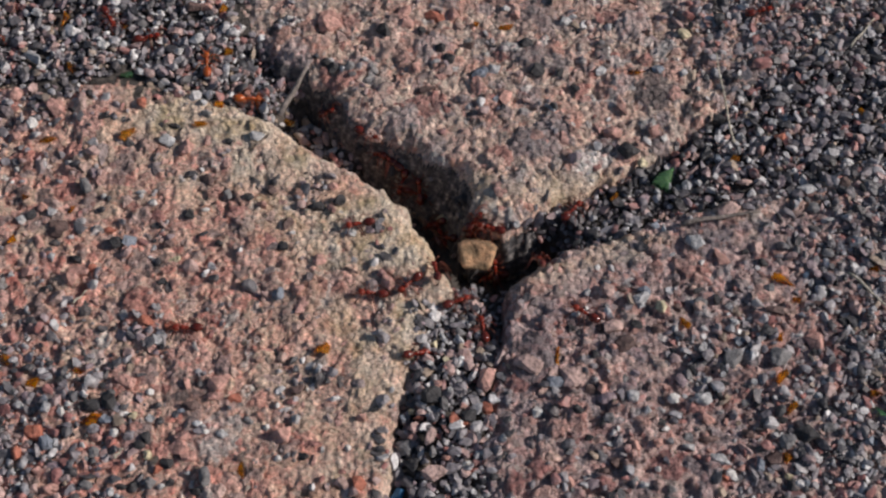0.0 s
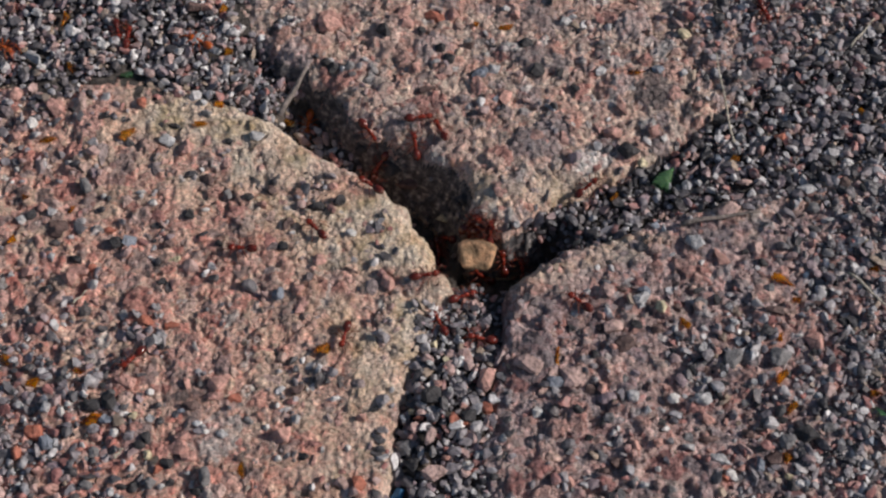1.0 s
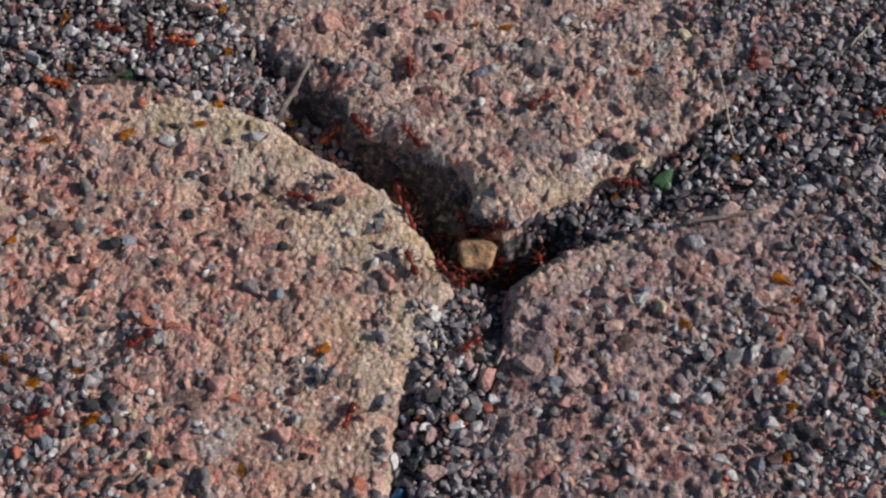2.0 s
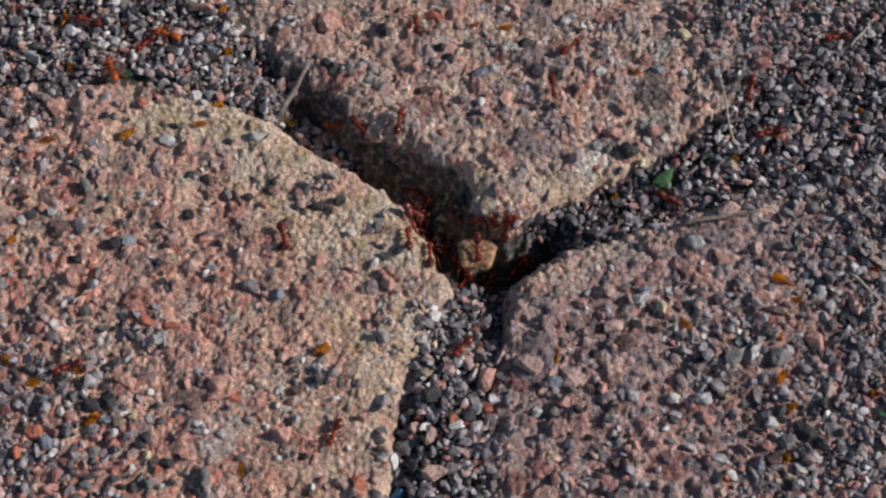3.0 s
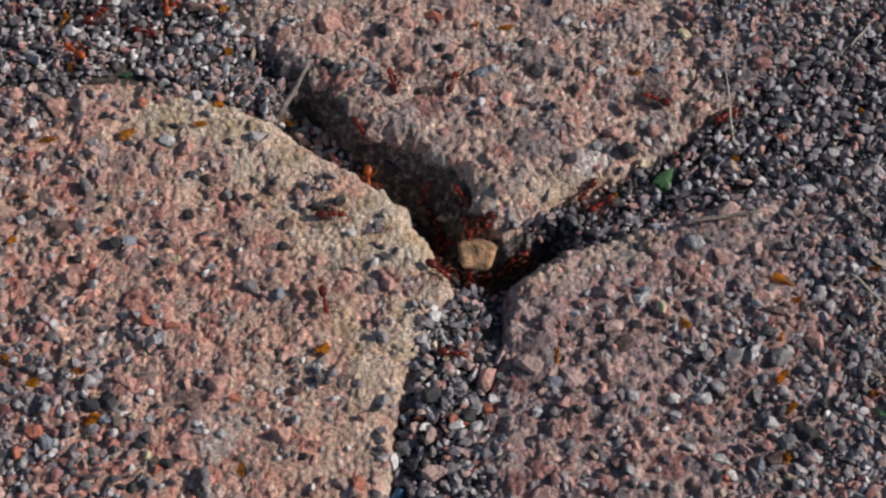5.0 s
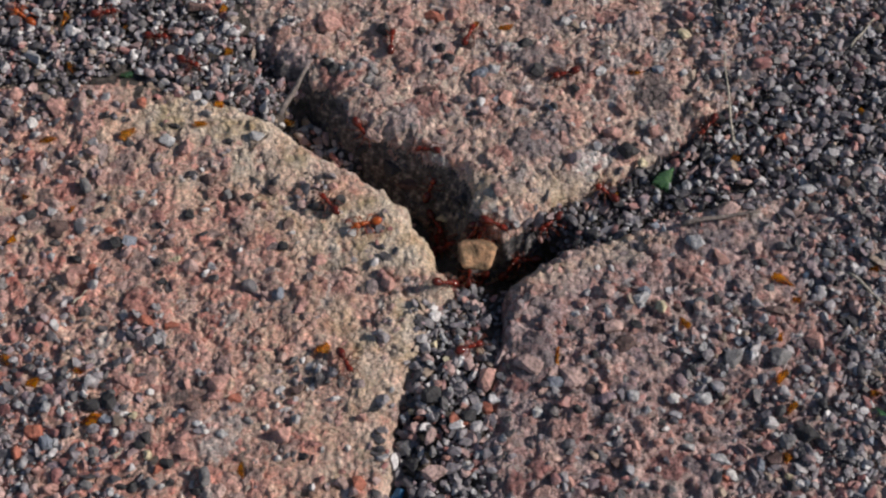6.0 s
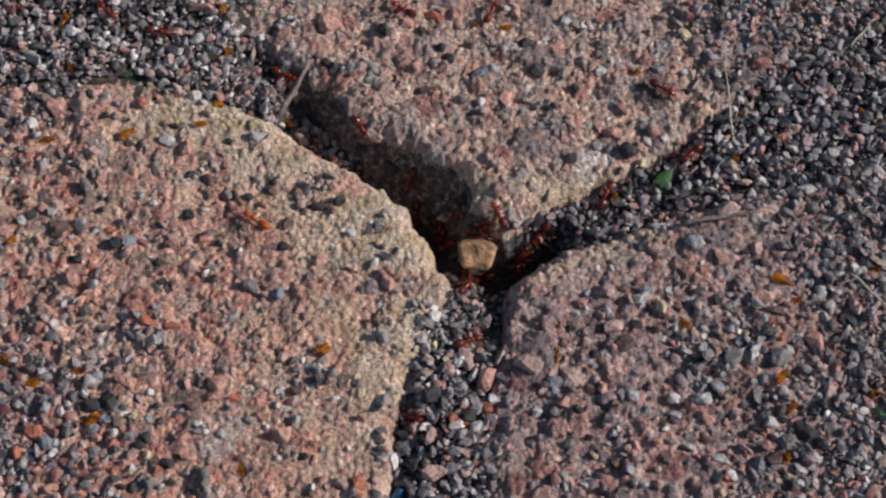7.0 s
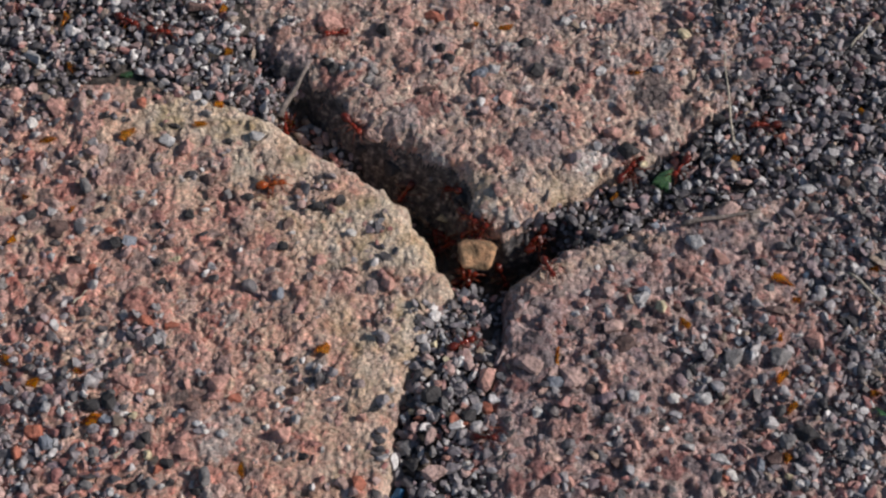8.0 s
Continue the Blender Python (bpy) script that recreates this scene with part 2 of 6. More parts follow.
PLAN_WEST = [(-91.4, 40.5), (-77.5, 41.1), (-62.4, 42.3), (-44.5, 36.6), (-32.0, 29.0), (-17.1, 18.1), (-8.0, 11.5), (-3.9, 4.7), (-1.9, -1.9), (2.4, -7.9), (1.6, -12.1), (-1.9, -14.7), (-2.3, -19.9), (-4.0, -25.4), (-6.1, -30.1), (-7.9, -36.3), (-9.0, -44.7), (-9.5, -53.3), (-14.1, -68.9), (-40.7, -93.0), (-100.8, -97.6), (-149.3, -53.3), (-158.6, 5.2), (-125.6, 36.3)]
PLAN_NORTH = [(-45.9, 67.3), (-43.6, 55.2), (-37.5, 47.5), (-26.6, 40.0), (-19.8, 32.3), (-13.7, 27.1), (-5.6, 22.7), (0.7, 19.2), (4.7, 14.4), (6.0, 8.6), (8.9, 6.4), (14.5, 7.0), (19.6, 9.6), (24.5, 12.5), (34.5, 17.8), (45.1, 23.8), (57.1, 32.1), (70.8, 42.0), (83.8, 52.2), (97.6, 66.6), (115.0, 93.0), (83.0, 146.4), (-11.3, 146.4), (-48.1, 101.4)]
PLAN_EAST = [(13.5, -7.1), (23.6, -1.4), (33.7, 2.9), (46.2, 7.8), (62.3, 13.3), (74.9, 16.0), (92.6, 22.1), (122.0, 27.9), (142.7, -7.4), (130.0, -63.8), (85.9, -93.0), (20.4, -88.4), (5.5, -63.8), (6.9, -51.4), (8.1, -38.0), (9.9, -24.3), (11.3, -15.9), (12.2, -10.8)]
CRACK = [np.array(p) for p in ((-26.0, 29.9), (-9.6, 17.5), (-1.0, 8.2), (6.8, 1.1), (19.0, 1.0), (24.1, 3.0))]


def spacing(low, high, fine, reach):
    """Grid lines: fine between low and high, ever wider outside, out to reach."""
    middle = list(np.arange(low, high + fine / 2, fine))
    step, a, b, before, after = fine, low, high, [], []
    while max(-a, b) < reach:
        step *= 1.25
        a, b = a - step, b + step
        before.append(a)
        after.append(b)
    return np.array(before[::-1] + middle + after)


def cells(x, y, size, seed):
    """For every place, the nearest stone of a shaken pattern: how far off, its radius and its chance number."""
    t, u, v = lattice(seed), x / size + 500.0, y / size + 500.0
    i, j = np.floor(u).astype(int), np.floor(v).astype(int)
    best, number = np.full(x.shape, 9.0), np.zeros(x.shape)
    for di in (-1, 0, 1):
        for dj in (-1, 0, 1):
            a, b = (i + di) % 256, (j + dj) % 256
            cx, cy, n = i + di + t[a, b], j + dj + t[(a + 91) % 256, b], t[a, (b + 57) % 256]
            lean = n * 6.28
            px, py = u - cx, v - cy
            qx, qy = px * np.cos(lean) + py * np.sin(lean), -px * np.sin(lean) + py * np.cos(lean)
            d = np.hypot(qx * 0.85, qy * 1.2) / (0.45 + 0.35 * ((n * 7.3) % 1))
            closer = d < best
            best, number = np.where(closer, d, best), np.where(closer, n, number)
    return best, number


def relief(x, y, seed):
    """Worn concrete: low swells, stones standing out of the paste, pits where stones have come out. Also each stone's tone and how bare it lies."""
    h = 0.9 * (value_noise(x, y, 14, seed) - 0.5) + 0.55 * (value_noise(x, y, 1.1, seed + 2) - 0.5) + 0.5 * (value_noise(x, y, 0.62, seed + 3) - 0.5)
    warp_x = x + 1.7 * (value_noise(x, y, 1.5, seed + 12) - 0.5) + 0.8 * (value_noise(x, y, 0.7, seed + 14) - 0.5)
    warp_y = y + 1.7 * (value_noise(x, y, 1.5, seed + 13) - 0.5) + 0.8 * (value_noise(x, y, 0.7, seed + 15) - 0.5)
    tone, bare, lift = np.zeros(x.shape), np.zeros(x.shape), np.full(x.shape, -0.25)
    for size, chance, high in ((1.3, 0.4, 0.28), (2.3, 0.4, 0.48), (4.0, 0.45, 0.9), (7.4, 0.32, 1.1)):
        d, n = cells(warp_x, warp_y, size, seed + int(size * 10))
        dome = np.sqrt(np.clip(1 - d * d, 0, 1)) ** 0.7
        there = ((n * 13.7) % 1 < chance) & (d < 1)
        top = np.where(there, high * (dome - 0.35) * (0.6 + 0.8 * ((n * 29.3) % 1)), -0.25)
        above = top > lift
        lift, tone, bare = np.where(above, top, lift), np.where(above, (n * 51.1) % 1, tone), np.where(above & there, np.clip(dome * 1.2, 0, 1), np.where(above, 0, bare))
        hole = (~there) & (d < 0.8) & ((n * 37.9) % 1 < 0.5)
        lift = np.where(hole, lift - 0.55 * high * (1 - (d / 0.8) ** 2), lift)
    # some stretches are scoured rough, others still smooth with paste
    scoured = 0.42 + 0.95 * smooth(0.65 * value_noise(x, y, 6.5, seed + 31) + 0.35 * value_noise(x, y, 2.6, seed + 32), 0.33, 0.62)
    return h, lift * scoured, tone, bare * np.clip(0.55 + 0.5 * scoured, 0, 1.1)


def block_heights(x, y, corners, seed, edge, drop, bald, rise, foot, scour):
    """A paving block's skin: height, distance inside its plan, sandy wear, tone and bareness of its stones."""
    s = inside_distance(x, y, closed_curve(corners))
    s = s + 1.7 * (value_noise(x, y, 6, seed + 7) - 0.5) + 1.3 * (value_noise(x, y, 2.4, seed + 8) - 0.5) + 0.7 * (value_noise(x, y, 1.0, seed + 9) - 0.5)
    h, lift, tone, bare = relief(x, y, seed)
    lift = lift * scour
    worn = bald(x, y, s)
    k = 1 - np.clip(s / edge, 0, 1)
    skin = h * (1 - 0.1 * worn) + lift * (1 - 0.45 * worn) * np.clip(s / 3, 0.7, 1)
    z = skin - drop * (1 - np.sqrt(np.clip(1 - k * k, 0, 1)))
    rough = s + np.clip(-s, 0, 0.6) * (0.9 * h + 0.8 * lift)
    wall = -drop - (13 if foot > 3 else 15) * np.clip(-rough / foot, 0, 1) - 26 * np.clip((-rough - foot) / 0.6, 0, 1)
    return np.where(s < 0, wall + 0.5 * (h + lift), z) + rise, s, worn, tone, bare


def bald_west(x, y, s):
    worn = smooth(s, 36, 6) * smooth(value_noise(x, y, 7, 91), 0.10, 0.60)
    patch = smooth(np.hypot((x + 40) / 1.3, y - 28), 25, 8) * smooth(value_noise(x, y, 5, 92), 0.2, 0.6)
    ledge = smooth(np.hypot((x + 51) / 1.3, y - 35), 15, 6) * smooth(value_noise(x, y, 4, 93), 0.08, 0.4)
    return np.maximum(np.maximum(worn, patch) * smooth(x, -66, -46), ledge) * (0.5 + 0.5 * smooth(y, -36, -14))


def bald_north(x, y, s):
    return 0.85 * smooth(s, 13, 2) * smooth(value_noise(x, y, 7, 91), 0.15, 0.55) * smooth(y, 26, 12)


def bald_east(x, y, s):
    return 0.7 * smooth(s, 8, 1.5) * smooth(value_noise(x, y, 6, 94), 0.15, 0.6) * smooth(y, -12, -4)


def pit(x, y):
    """Distance from the open, unfilled part of the joints."""
    near = np.full(np.shape(x), 1e9)
    for a, b in zip(CRACK[:3], CRACK[1:4]):
        near = np.minimum(near, segment_distance(x, y, a, b))
    return near


def filling(x, y):
    """Level of the soil and grit between the blocks."""
    z = -4.4 + 2.0 * (value_noise(x, y, 9, 61) - 0.5) + 0.8 * (value_noise(x, y, 2, 62) - 0.5)
    z = z + 4.3 * smooth(np.hypot((x + 80) / 1.3, y - 60), 50, 22) + 3.0 * smooth(np.hypot(x - 90, y - 42), 60, 20)
    arm = np.minimum(segment_distance(x, y, CRACK[3], CRACK[4]), segment_distance(x, y, CRACK[4], CRACK[5]))
    gap = segment_distance(x, y, np.array((-40.2, 47.4)), np.array((-26.8, 36.2)))
    lane = smooth(np.abs(x - 3), 12, 5) * smooth(y, -4, -10)
    z = z - 1.8 * smooth(x, 4.5, 8.5) * smooth(y, -23, -17) * smooth(y, -3, -8) * smooth(x, 14, 12)
    return z - np.maximum((13.5 - 8.0 * smooth(np.hypot(x - CRACK[0][0], y - CRACK[0][1]), 16, 5) - 3.0 * smooth(np.hypot(x - CRACK[3][0], y - CRACK[3][1]), 13, 6)) * smooth(pit(x, y), 11.5, 7.0) * smooth(y, -8.5, -3.5), 13.0 * smooth(arm, 7, 3) * smooth(x, 27, 19)) + (1.6 + 1.5 * smooth(y, -16, -27)) * lane - 2.4 * smooth(gap, 5.0, 1.5) * smooth(pit(x, y), 6, 12)


def grid_mesh(name, x, y, z, keep, **layers):
    """A skin over grid lines; keep: which corners stay. layers: values for every corner."""
    ny, nx = z.shape
    index = np.full(z.shape, -1)
    index[keep] = np.arange(keep.sum())
    quads = np.stack([index[:-1, :-1], index[:-1, 1:], index[1:, 1:], index[1:, :-1]], -1).reshape(-1, 4)
    quads = quads[(quads >= 0).all(1)]
    mesh = bpy.data.meshes.new(name)
    mesh.from_pydata(np.stack([x[keep], y[keep], z[keep]], -1) * MM, [], quads)
    mesh.polygons.foreach_set("use_smooth", np.ones(len(mesh.polygons), bool))
    for key, values in layers.items():
        mesh.attributes.new(key, "FLOAT", "POINT").data.foreach_set("value", values[keep].astype(np.float32))
    mesh.update()
    return mesh


def thing(name, label, category, kind="", group=""):
    return tagged(new(name), label, category, group, kind)


def part(name, mesh, skin, parent, label=""):
    ob = new(name, mesh)
    if skin and not mesh.materials:
        mesh.materials.append(skin)
    ob.parent = parent
    return tagged(ob, label)


gx, gy = np.meshgrid(spacing(-104, 104, 0.31, 420), spacing(-58, 70, 0.31, 420))
BLOCKS = {}
for where, corners, seed, edge, drop, bald, rise, foot, scour in (("west", PLAN_WEST, 11, 4.5, 4.0, bald_west, 0.0, 2.0, 0.82), ("north", PLAN_NORTH, 23, 6.0, 3.8, bald_north, 0.0, 5.0, 0.85), ("east", PLAN_EAST, 37, 3.2, 2.6, bald_east, 0.5, 3.4, 1.05)):
    BLOCKS[where] = block_heights(gx, gy, corners, seed, edge, drop, bald, rise, foot, scour)
surface = np.maximum(np.maximum(BLOCKS["west"][0], BLOCKS["north"][0]), np.maximum(BLOCKS["east"][0], filling(gx, gy)))
LINES_X, LINES_Y = gx[0], gy[:, 0]


def level(x, y):
    """Height of the ground, blocks or filling, at a place (or places) of the plan."""
    i = np.clip(np.searchsorted(LINES_X, x) - 1, 0, len(LINES_X) - 2)
    j = np.clip(np.searchsorted(LINES_Y, y) - 1, 0, len(LINES_Y) - 2)
    a = (x - LINES_X[i]) / (LINES_X[i + 1] - LINES_X[i])
    b = (y - LINES_Y[j]) / (LINES_Y[j + 1] - LINES_Y[j])
    return (surface[j, i] * (1 - a) + surface[j, i + 1] * a) * (1 - b) + (surface[j + 1, i] * (1 - a) + surface[j + 1, i + 1] * a) * b


def depth_in(where, x, y):
    i = np.clip(np.searchsorted(LINES_X, x), 0, len(LINES_X) - 1)
    j = np.clip(np.searchsorted(LINES_Y, y), 0, len(LINES_Y) - 1)
    return BLOCKS[where][1][j, i]


# ---- ground and paving blocks ----
wx, wy = np.meshgrid(spacing(-104, 104, 1.0, 40000), spacing(-58, 70, 1.0, 40000))
ground = new("ground", grid_mesh("ground", wx, wy, filling(wx, wy), np.ones(wx.shape, bool)))
ground.data.materials.append(soil)
tagged(ground, "dark gritty soil filling the joints between paving blocks", "ground", kind="structure")

PAVING = {}
for where, label in (("west", "large pinkish exposed-aggregate paving block with rounded sandy edge"),
                     ("north", "grey-pink exposed-aggregate paving block with a shaded worn corner"),
                     ("east", "purplish exposed-aggregate paving block strewn with loose grit")):
    z, s, worn, tone, bare = BLOCKS[where]
    foot = {"west": 2.0, "north": 5.0, "east": 3.4}[where]
    block = thing("paving_block", label, "paving block", "structure", "paving blocks")
    # the flank towards the open joint stands upright, a little undercut at its foot
    slope_y, slope_x = np.gradient(s, LINES_Y, LINES_X)
    steep = np.maximum(np.hypot(slope_x, slope_y), 0.6)
    inward = np.clip(-s, 0, foot) * {"west": 0.0, "north": 0.08, "east": 0.0}[where] * smooth(np.hypot(gx, gy - 10), 130, 100)
    part("block_body", grid_mesh("block_body", gx + inward * slope_x / steep, gy + inward * slope_y / steep, z, s > -foot - 0.7, worn=worn, stone_tone=tone, stone_bare=bare), mortar[where], block)
    if where == "north":
        # a thin dark crust with a ragged edge covers the flank of this block
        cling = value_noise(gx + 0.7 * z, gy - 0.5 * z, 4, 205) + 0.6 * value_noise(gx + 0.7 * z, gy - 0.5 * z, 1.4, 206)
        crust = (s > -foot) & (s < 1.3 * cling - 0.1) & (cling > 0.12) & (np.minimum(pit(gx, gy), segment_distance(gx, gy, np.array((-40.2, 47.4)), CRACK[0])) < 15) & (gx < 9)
        foot_crust = (s > -foot) & (s < 0.3 - 0.6 * cling) & (np.minimum(pit(gx, gy), segment_distance(gx, gy, CRACK[3], CRACK[4])) < 13) & (gx < 24)
        crust = crust | foot_crust
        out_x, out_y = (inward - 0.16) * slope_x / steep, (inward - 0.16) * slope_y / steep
        part("soil_crust", grid_mesh("soil_crust", gx + out_x, gy + out_y, z + 0.12 + 0.6 * (value_noise(gx, gy, 1.4, 207) - 0.4) + 1.0 * (value_noise(gx, gy, 3.6, 208) - 0.4), crust), coating, block, "thin dark lumpy crust along the block flank")
    PAVING[where] = block


# ---- stones ----
def hull_mesh(name, points):
    bm = bmesh.new()
    for p in points:
        bm.verts.new(p)
    bmesh.ops.convex_hull(bm, input=bm.verts)
    bmesh.ops.delete(bm, geom=[v for v in bm.verts if not v.link_faces], context="VERTS")
    mesh = bpy.data.meshes.new(name)
    bm.to_mesh(mesh)
    bm.free()
    return mesh


def pebble_points(rng, count=14, flat=0.7, long=1.25):
    p = rng.normal(size=(count, 3))
    p /= np.linalg.norm(p, axis=1)[:, None]
    p *= rng.uniform(0.85, 1.05, (count, 1))
    return p * np.array([long, 1.0, flat]) * 0.5


def rock_points(rng, flat, long):
    """An angular crushed stone: a ball with its sides split off."""
    bm = bmesh.new()
    bmesh.ops.create_icosphere(bm, subdivisions=2, radius=0.5)
    p = np.array([v.co for v in bm.verts])
    faces = [tuple(v.index for v in f.verts) for f in bm.faces]
    bm.free()
    for _ in range(9):
        n = rng.normal(size=3)
        n /= np.linalg.norm(n)
        over = np.clip(p @ n - rng.uniform(0.14, 0.36), 0, None)
        p = p - over[:, None] * n
    return p * np.array([long, 1.0, flat]) * 1.3, np.array(faces)


dice = np.random.RandomState(5)
SHAPES, CHIPS = [], []
for k in range(40):
    SHAPES.append(rock_points(dice, dice.uniform(0.55, 0.9), dice.uniform(1.0, 1.5)))
    CHIPS.append(hull_mesh("stone", pebble_points(dice, 16 + k % 6, dice.uniform(0.55, 0.9), dice.uniform(1.0, 1.4))))


def joined_stones(name, spots, skin):
    """Many stones in one mesh. spots: x, y, z, size and three turns."""
    verts, faces, count = [], [], 0
    for x, y, z, size, ax, ay, az in spots:
        v, f = SHAPES[dice.randint(len(SHAPES))]
        m = np.array(Euler((ax, ay, az)).to_matrix())
        w = (v * size) @ m.T + np.array([x, y, z])
        verts.append(w)
        faces.append(f + count)
        count += len(w)
    mesh = bpy.data.meshes.new(name)
    mesh.from_pydata(np.concatenate(verts) * MM, [], np.concatenate(faces))
    mesh.materials.append(skin)
    return mesh


def scatter(low, high, step, chance, rng):
    """Places on a shaken grid that a chance, given by place, lets through."""
    x, y = np.meshgrid(np.arange(low[0], high[0], step), np.arange(low[1], high[1], step))
    x = (x + rng.uniform(-0.5, 0.5, x.shape) * step).ravel()
    y = (y + rng.uniform(-0.5, 0.5, y.shape) * step).ravel()
    go = rng.rand(len(x)) < chance(x, y)
    return x[go], y[go]


def grit_cover(x, y):
    """How thickly loose grit lies: full in the joints, drifts on the blocks."""
    top = np.maximum(np.maximum(depth_in("west", x, y), depth_in("north", x, y)), depth_in("east", x, y))
    flank = (top < 0.8) & (level(x, y) > filling(x, y) + 0.8)
    cover = np.where(flank, 0.0, np.where(top < 0.8, 1.0, 0.005 + 0.22 * smooth(value_noise(x, y, 5.5, 73), 0.68, 0.87)))
    drift = 0.85 * smooth(np.hypot((x + 90) / 1.3, y + 44), 36, 8) + smooth(np.hypot((x + 95), (y - 40) / 1.0), 34, 8) * 0.45
    drift = drift + smooth(np.hypot((x - 100) / 1.0, (y - 22) / 2.0), 44, 12) + smooth(np.hypot((x - 88), (y - 62)), 48, 12)
    drift = drift + 0.8 * smooth(np.hypot((x - 95), (y + 38) / 1.0), 50, 10) + 0.08 * smooth(np.hypot((x - 40), (y + 42)), 40, 10)
    drift = drift + 0.7 * smooth(np.hypot(x - 48.5, y + 24), 8, 3) + 0.6 * smooth(np.hypot(x - 56, y + 18), 6, 2) + 0.6 * smooth(np.hypot(x + 56, y + 18), 6, 2)
    spill = np.where(x < 4, 0.55, 0.12) * smooth(top, 5.5, 0.8) * smooth(value_noise(x, y, 4, 74), 0.38, 0.62) * (pit(x, y) > 13) * ((y < 26) | (x < -46))
    cover = np.maximum(cover, spill)
    lumps = 0.25 + 1.5 * value_noise(x, y, 6, 71)
    return np.where(flank, 0.03, np.clip(np.maximum(cover, np.clip(drift, 0, 0.95) * lumps), 0, 1))


# ---- single stones, chips and stems lying about ----
CLEAR = [(6.6, 0.0, 6.5)]
SEED = np.random.RandomState(29)


def resting(x, y, reach):
    """Level of what a stone lies on: the skin of a block, or the grit in the joints."""
    a = np.linspace(0, 2 * math.pi, 9)[:8]
    z = float(np.mean(level(x + reach * np.cos(a), y + reach * np.sin(a))))
    top = max(float(depth_in(where, x, y)) for where in BLOCKS)
    return z + (0.9 if top < 0.8 and pit(x, y) > 8 else 0.0)


def pebble(x, y, wide, deep, high, colour, words, turn=0, tilt=0, name="pebble", count=16):
    """A loose stone, its size in millimetres, lying at a place of the plan."""
    points = pebble_points(SEED, count, 1.0, 1.0) * np.array([wide, deep, high]) * 1.08 * MM
    ob = new(name, hull_mesh(name, points))
    bevel = ob.modifiers.new("worn edges", "BEVEL")
    bevel.width, bevel.segments = 0.00018, 2
    ob.data.materials.append(STONES[colour])
    sunk = 0.12 if " block" in words and "edge" not in words else 0.32
    z = resting(x, y, 0.3 * wide)
    ob.matrix_world = pose(x * MM, y * MM, (z + high * sunk) * MM, tilt, SEED.uniform(-12, 12), turn)
    CLEAR.append((x, y, 0.42 * max(wide, deep)))
    return tagged(ob, words, "stone", "loose stones")


def chip(x, y, long, wide, turn=0, skin=None, words="small translucent amber glass chip among grit", tilt=12, name="glass_chip", group="amber chips"):
    points = pebble_points(SEED, 9, 1.0, 1.0) * np.array([long, wide, min(wide * 0.7, 1.8)]) * 1.05 * MM
    ob = new(name, hull_mesh(name, points))
    ob.data.materials.append(skin or amber)
    z = resting(x, y, 0.3 * long)
    ob.matrix_world = pose(x * MM, y * MM, (z + wide * 0.25) * MM, SEED.uniform(-tilt, tilt), SEED.uniform(-tilt, tilt), turn)
    CLEAR.append((x, y, 0.45 * long))
    return tagged(ob, words, "glass chip", group)


def shard(x, y, outline, thick, turn, tilt, skin, words):
    """A flat splinter of broken glass with a chipped, slanting rim."""
    points = [(px * k * MM, py * k * MM, pz * MM) for k, pz in ((1.0, 0.0), (0.82, thick)) for px, py in outline] + [(0.3 * MM, 0.5 * MM, 1.35 * thick * MM)]
    ob = new("glass_shard", hull_mesh("glass_shard", points))
    ob.data.materials.append(skin)
    ob.matrix_world = pose(x * MM, y * MM, (resting(x, y, 1.5) + 0.5) * MM, tilt, -8, turn)
    CLEAR.append((x, y, 2.3))
    return tagged(ob, words, "glass chip", "glass shards")


def tube(bm, places, radii, sides=7):
    """A tapered round bar through the places."""
    rings = []
    for k, (p, r) in enumerate(zip(places, radii)):
        p = Vector(p)
        ahead = Vector(places[min(k + 1, len(places) - 1)]) - Vector(places[max(k - 1, 0)])
        q = ahead.to_track_quat("Z", "Y")
        rings.append([bm.verts.new(p + q @ Vector((r * math.cos(a), r * math.sin(a), 0))) for a in (2 * math.pi * i / sides for i in range(sides))])
    for a, b in zip(rings, rings[1:]):
        for i in range(sides):
            bm.faces.new((a[i], a[(i + 1) % sides], b[(i + 1) % sides], b[i]))
    bm.faces.new(rings[0][::-1])
    bm.faces.new(rings[-1])


def finish(bm, name, scale=1.0, flat=False):
    bmesh.ops.scale(bm, vec=(scale,) * 3, verts=bm.verts)
    mesh = bpy.data.meshes.new(name)
    bm.normal_update()
    bm.to_mesh(mesh)
    bm.free()
    mesh.polygons.foreach_set("use_smooth", np.full(len(mesh.polygons), not flat))
    return mesh


def stem(name, words, x, y, z, long, turn, thick, skin, rise=0.0, bow=0.3, category="twig"):
    """A thin dry stalk from its foot at x, y towards turn (degrees from the x axis)."""
    bm = bmesh.new()
    places = [(long * t, bow * math.sin(3.1 * t) + 0.15 * math.sin(9 * t), 0.12 * math.sin(7 * t)) for t in (k / 8 for k in range(9))]
    tube(bm, places, [thick * (0.5 - 0.22 * k / 8) for k in range(9)])
    ob = new(name, finish(bm, name, MM))
    ob.data.materials.append(skin)
    ob.matrix_world = pose(x * MM, y * MM, z * MM, 0, -rise, turn)
    return tagged(ob, words, category)


TONES = {"charcoal": "small charcoal basalt", "grey": "rough grey", "blue_grey": "blue-grey slate", "pale": "pale grey angular", "white": "white quartz",
         "pink": "salmon pink granite", "rose": "pale rose", "rust": "rusty red", "cream": "cream sandy", "brown": "dark brown"}


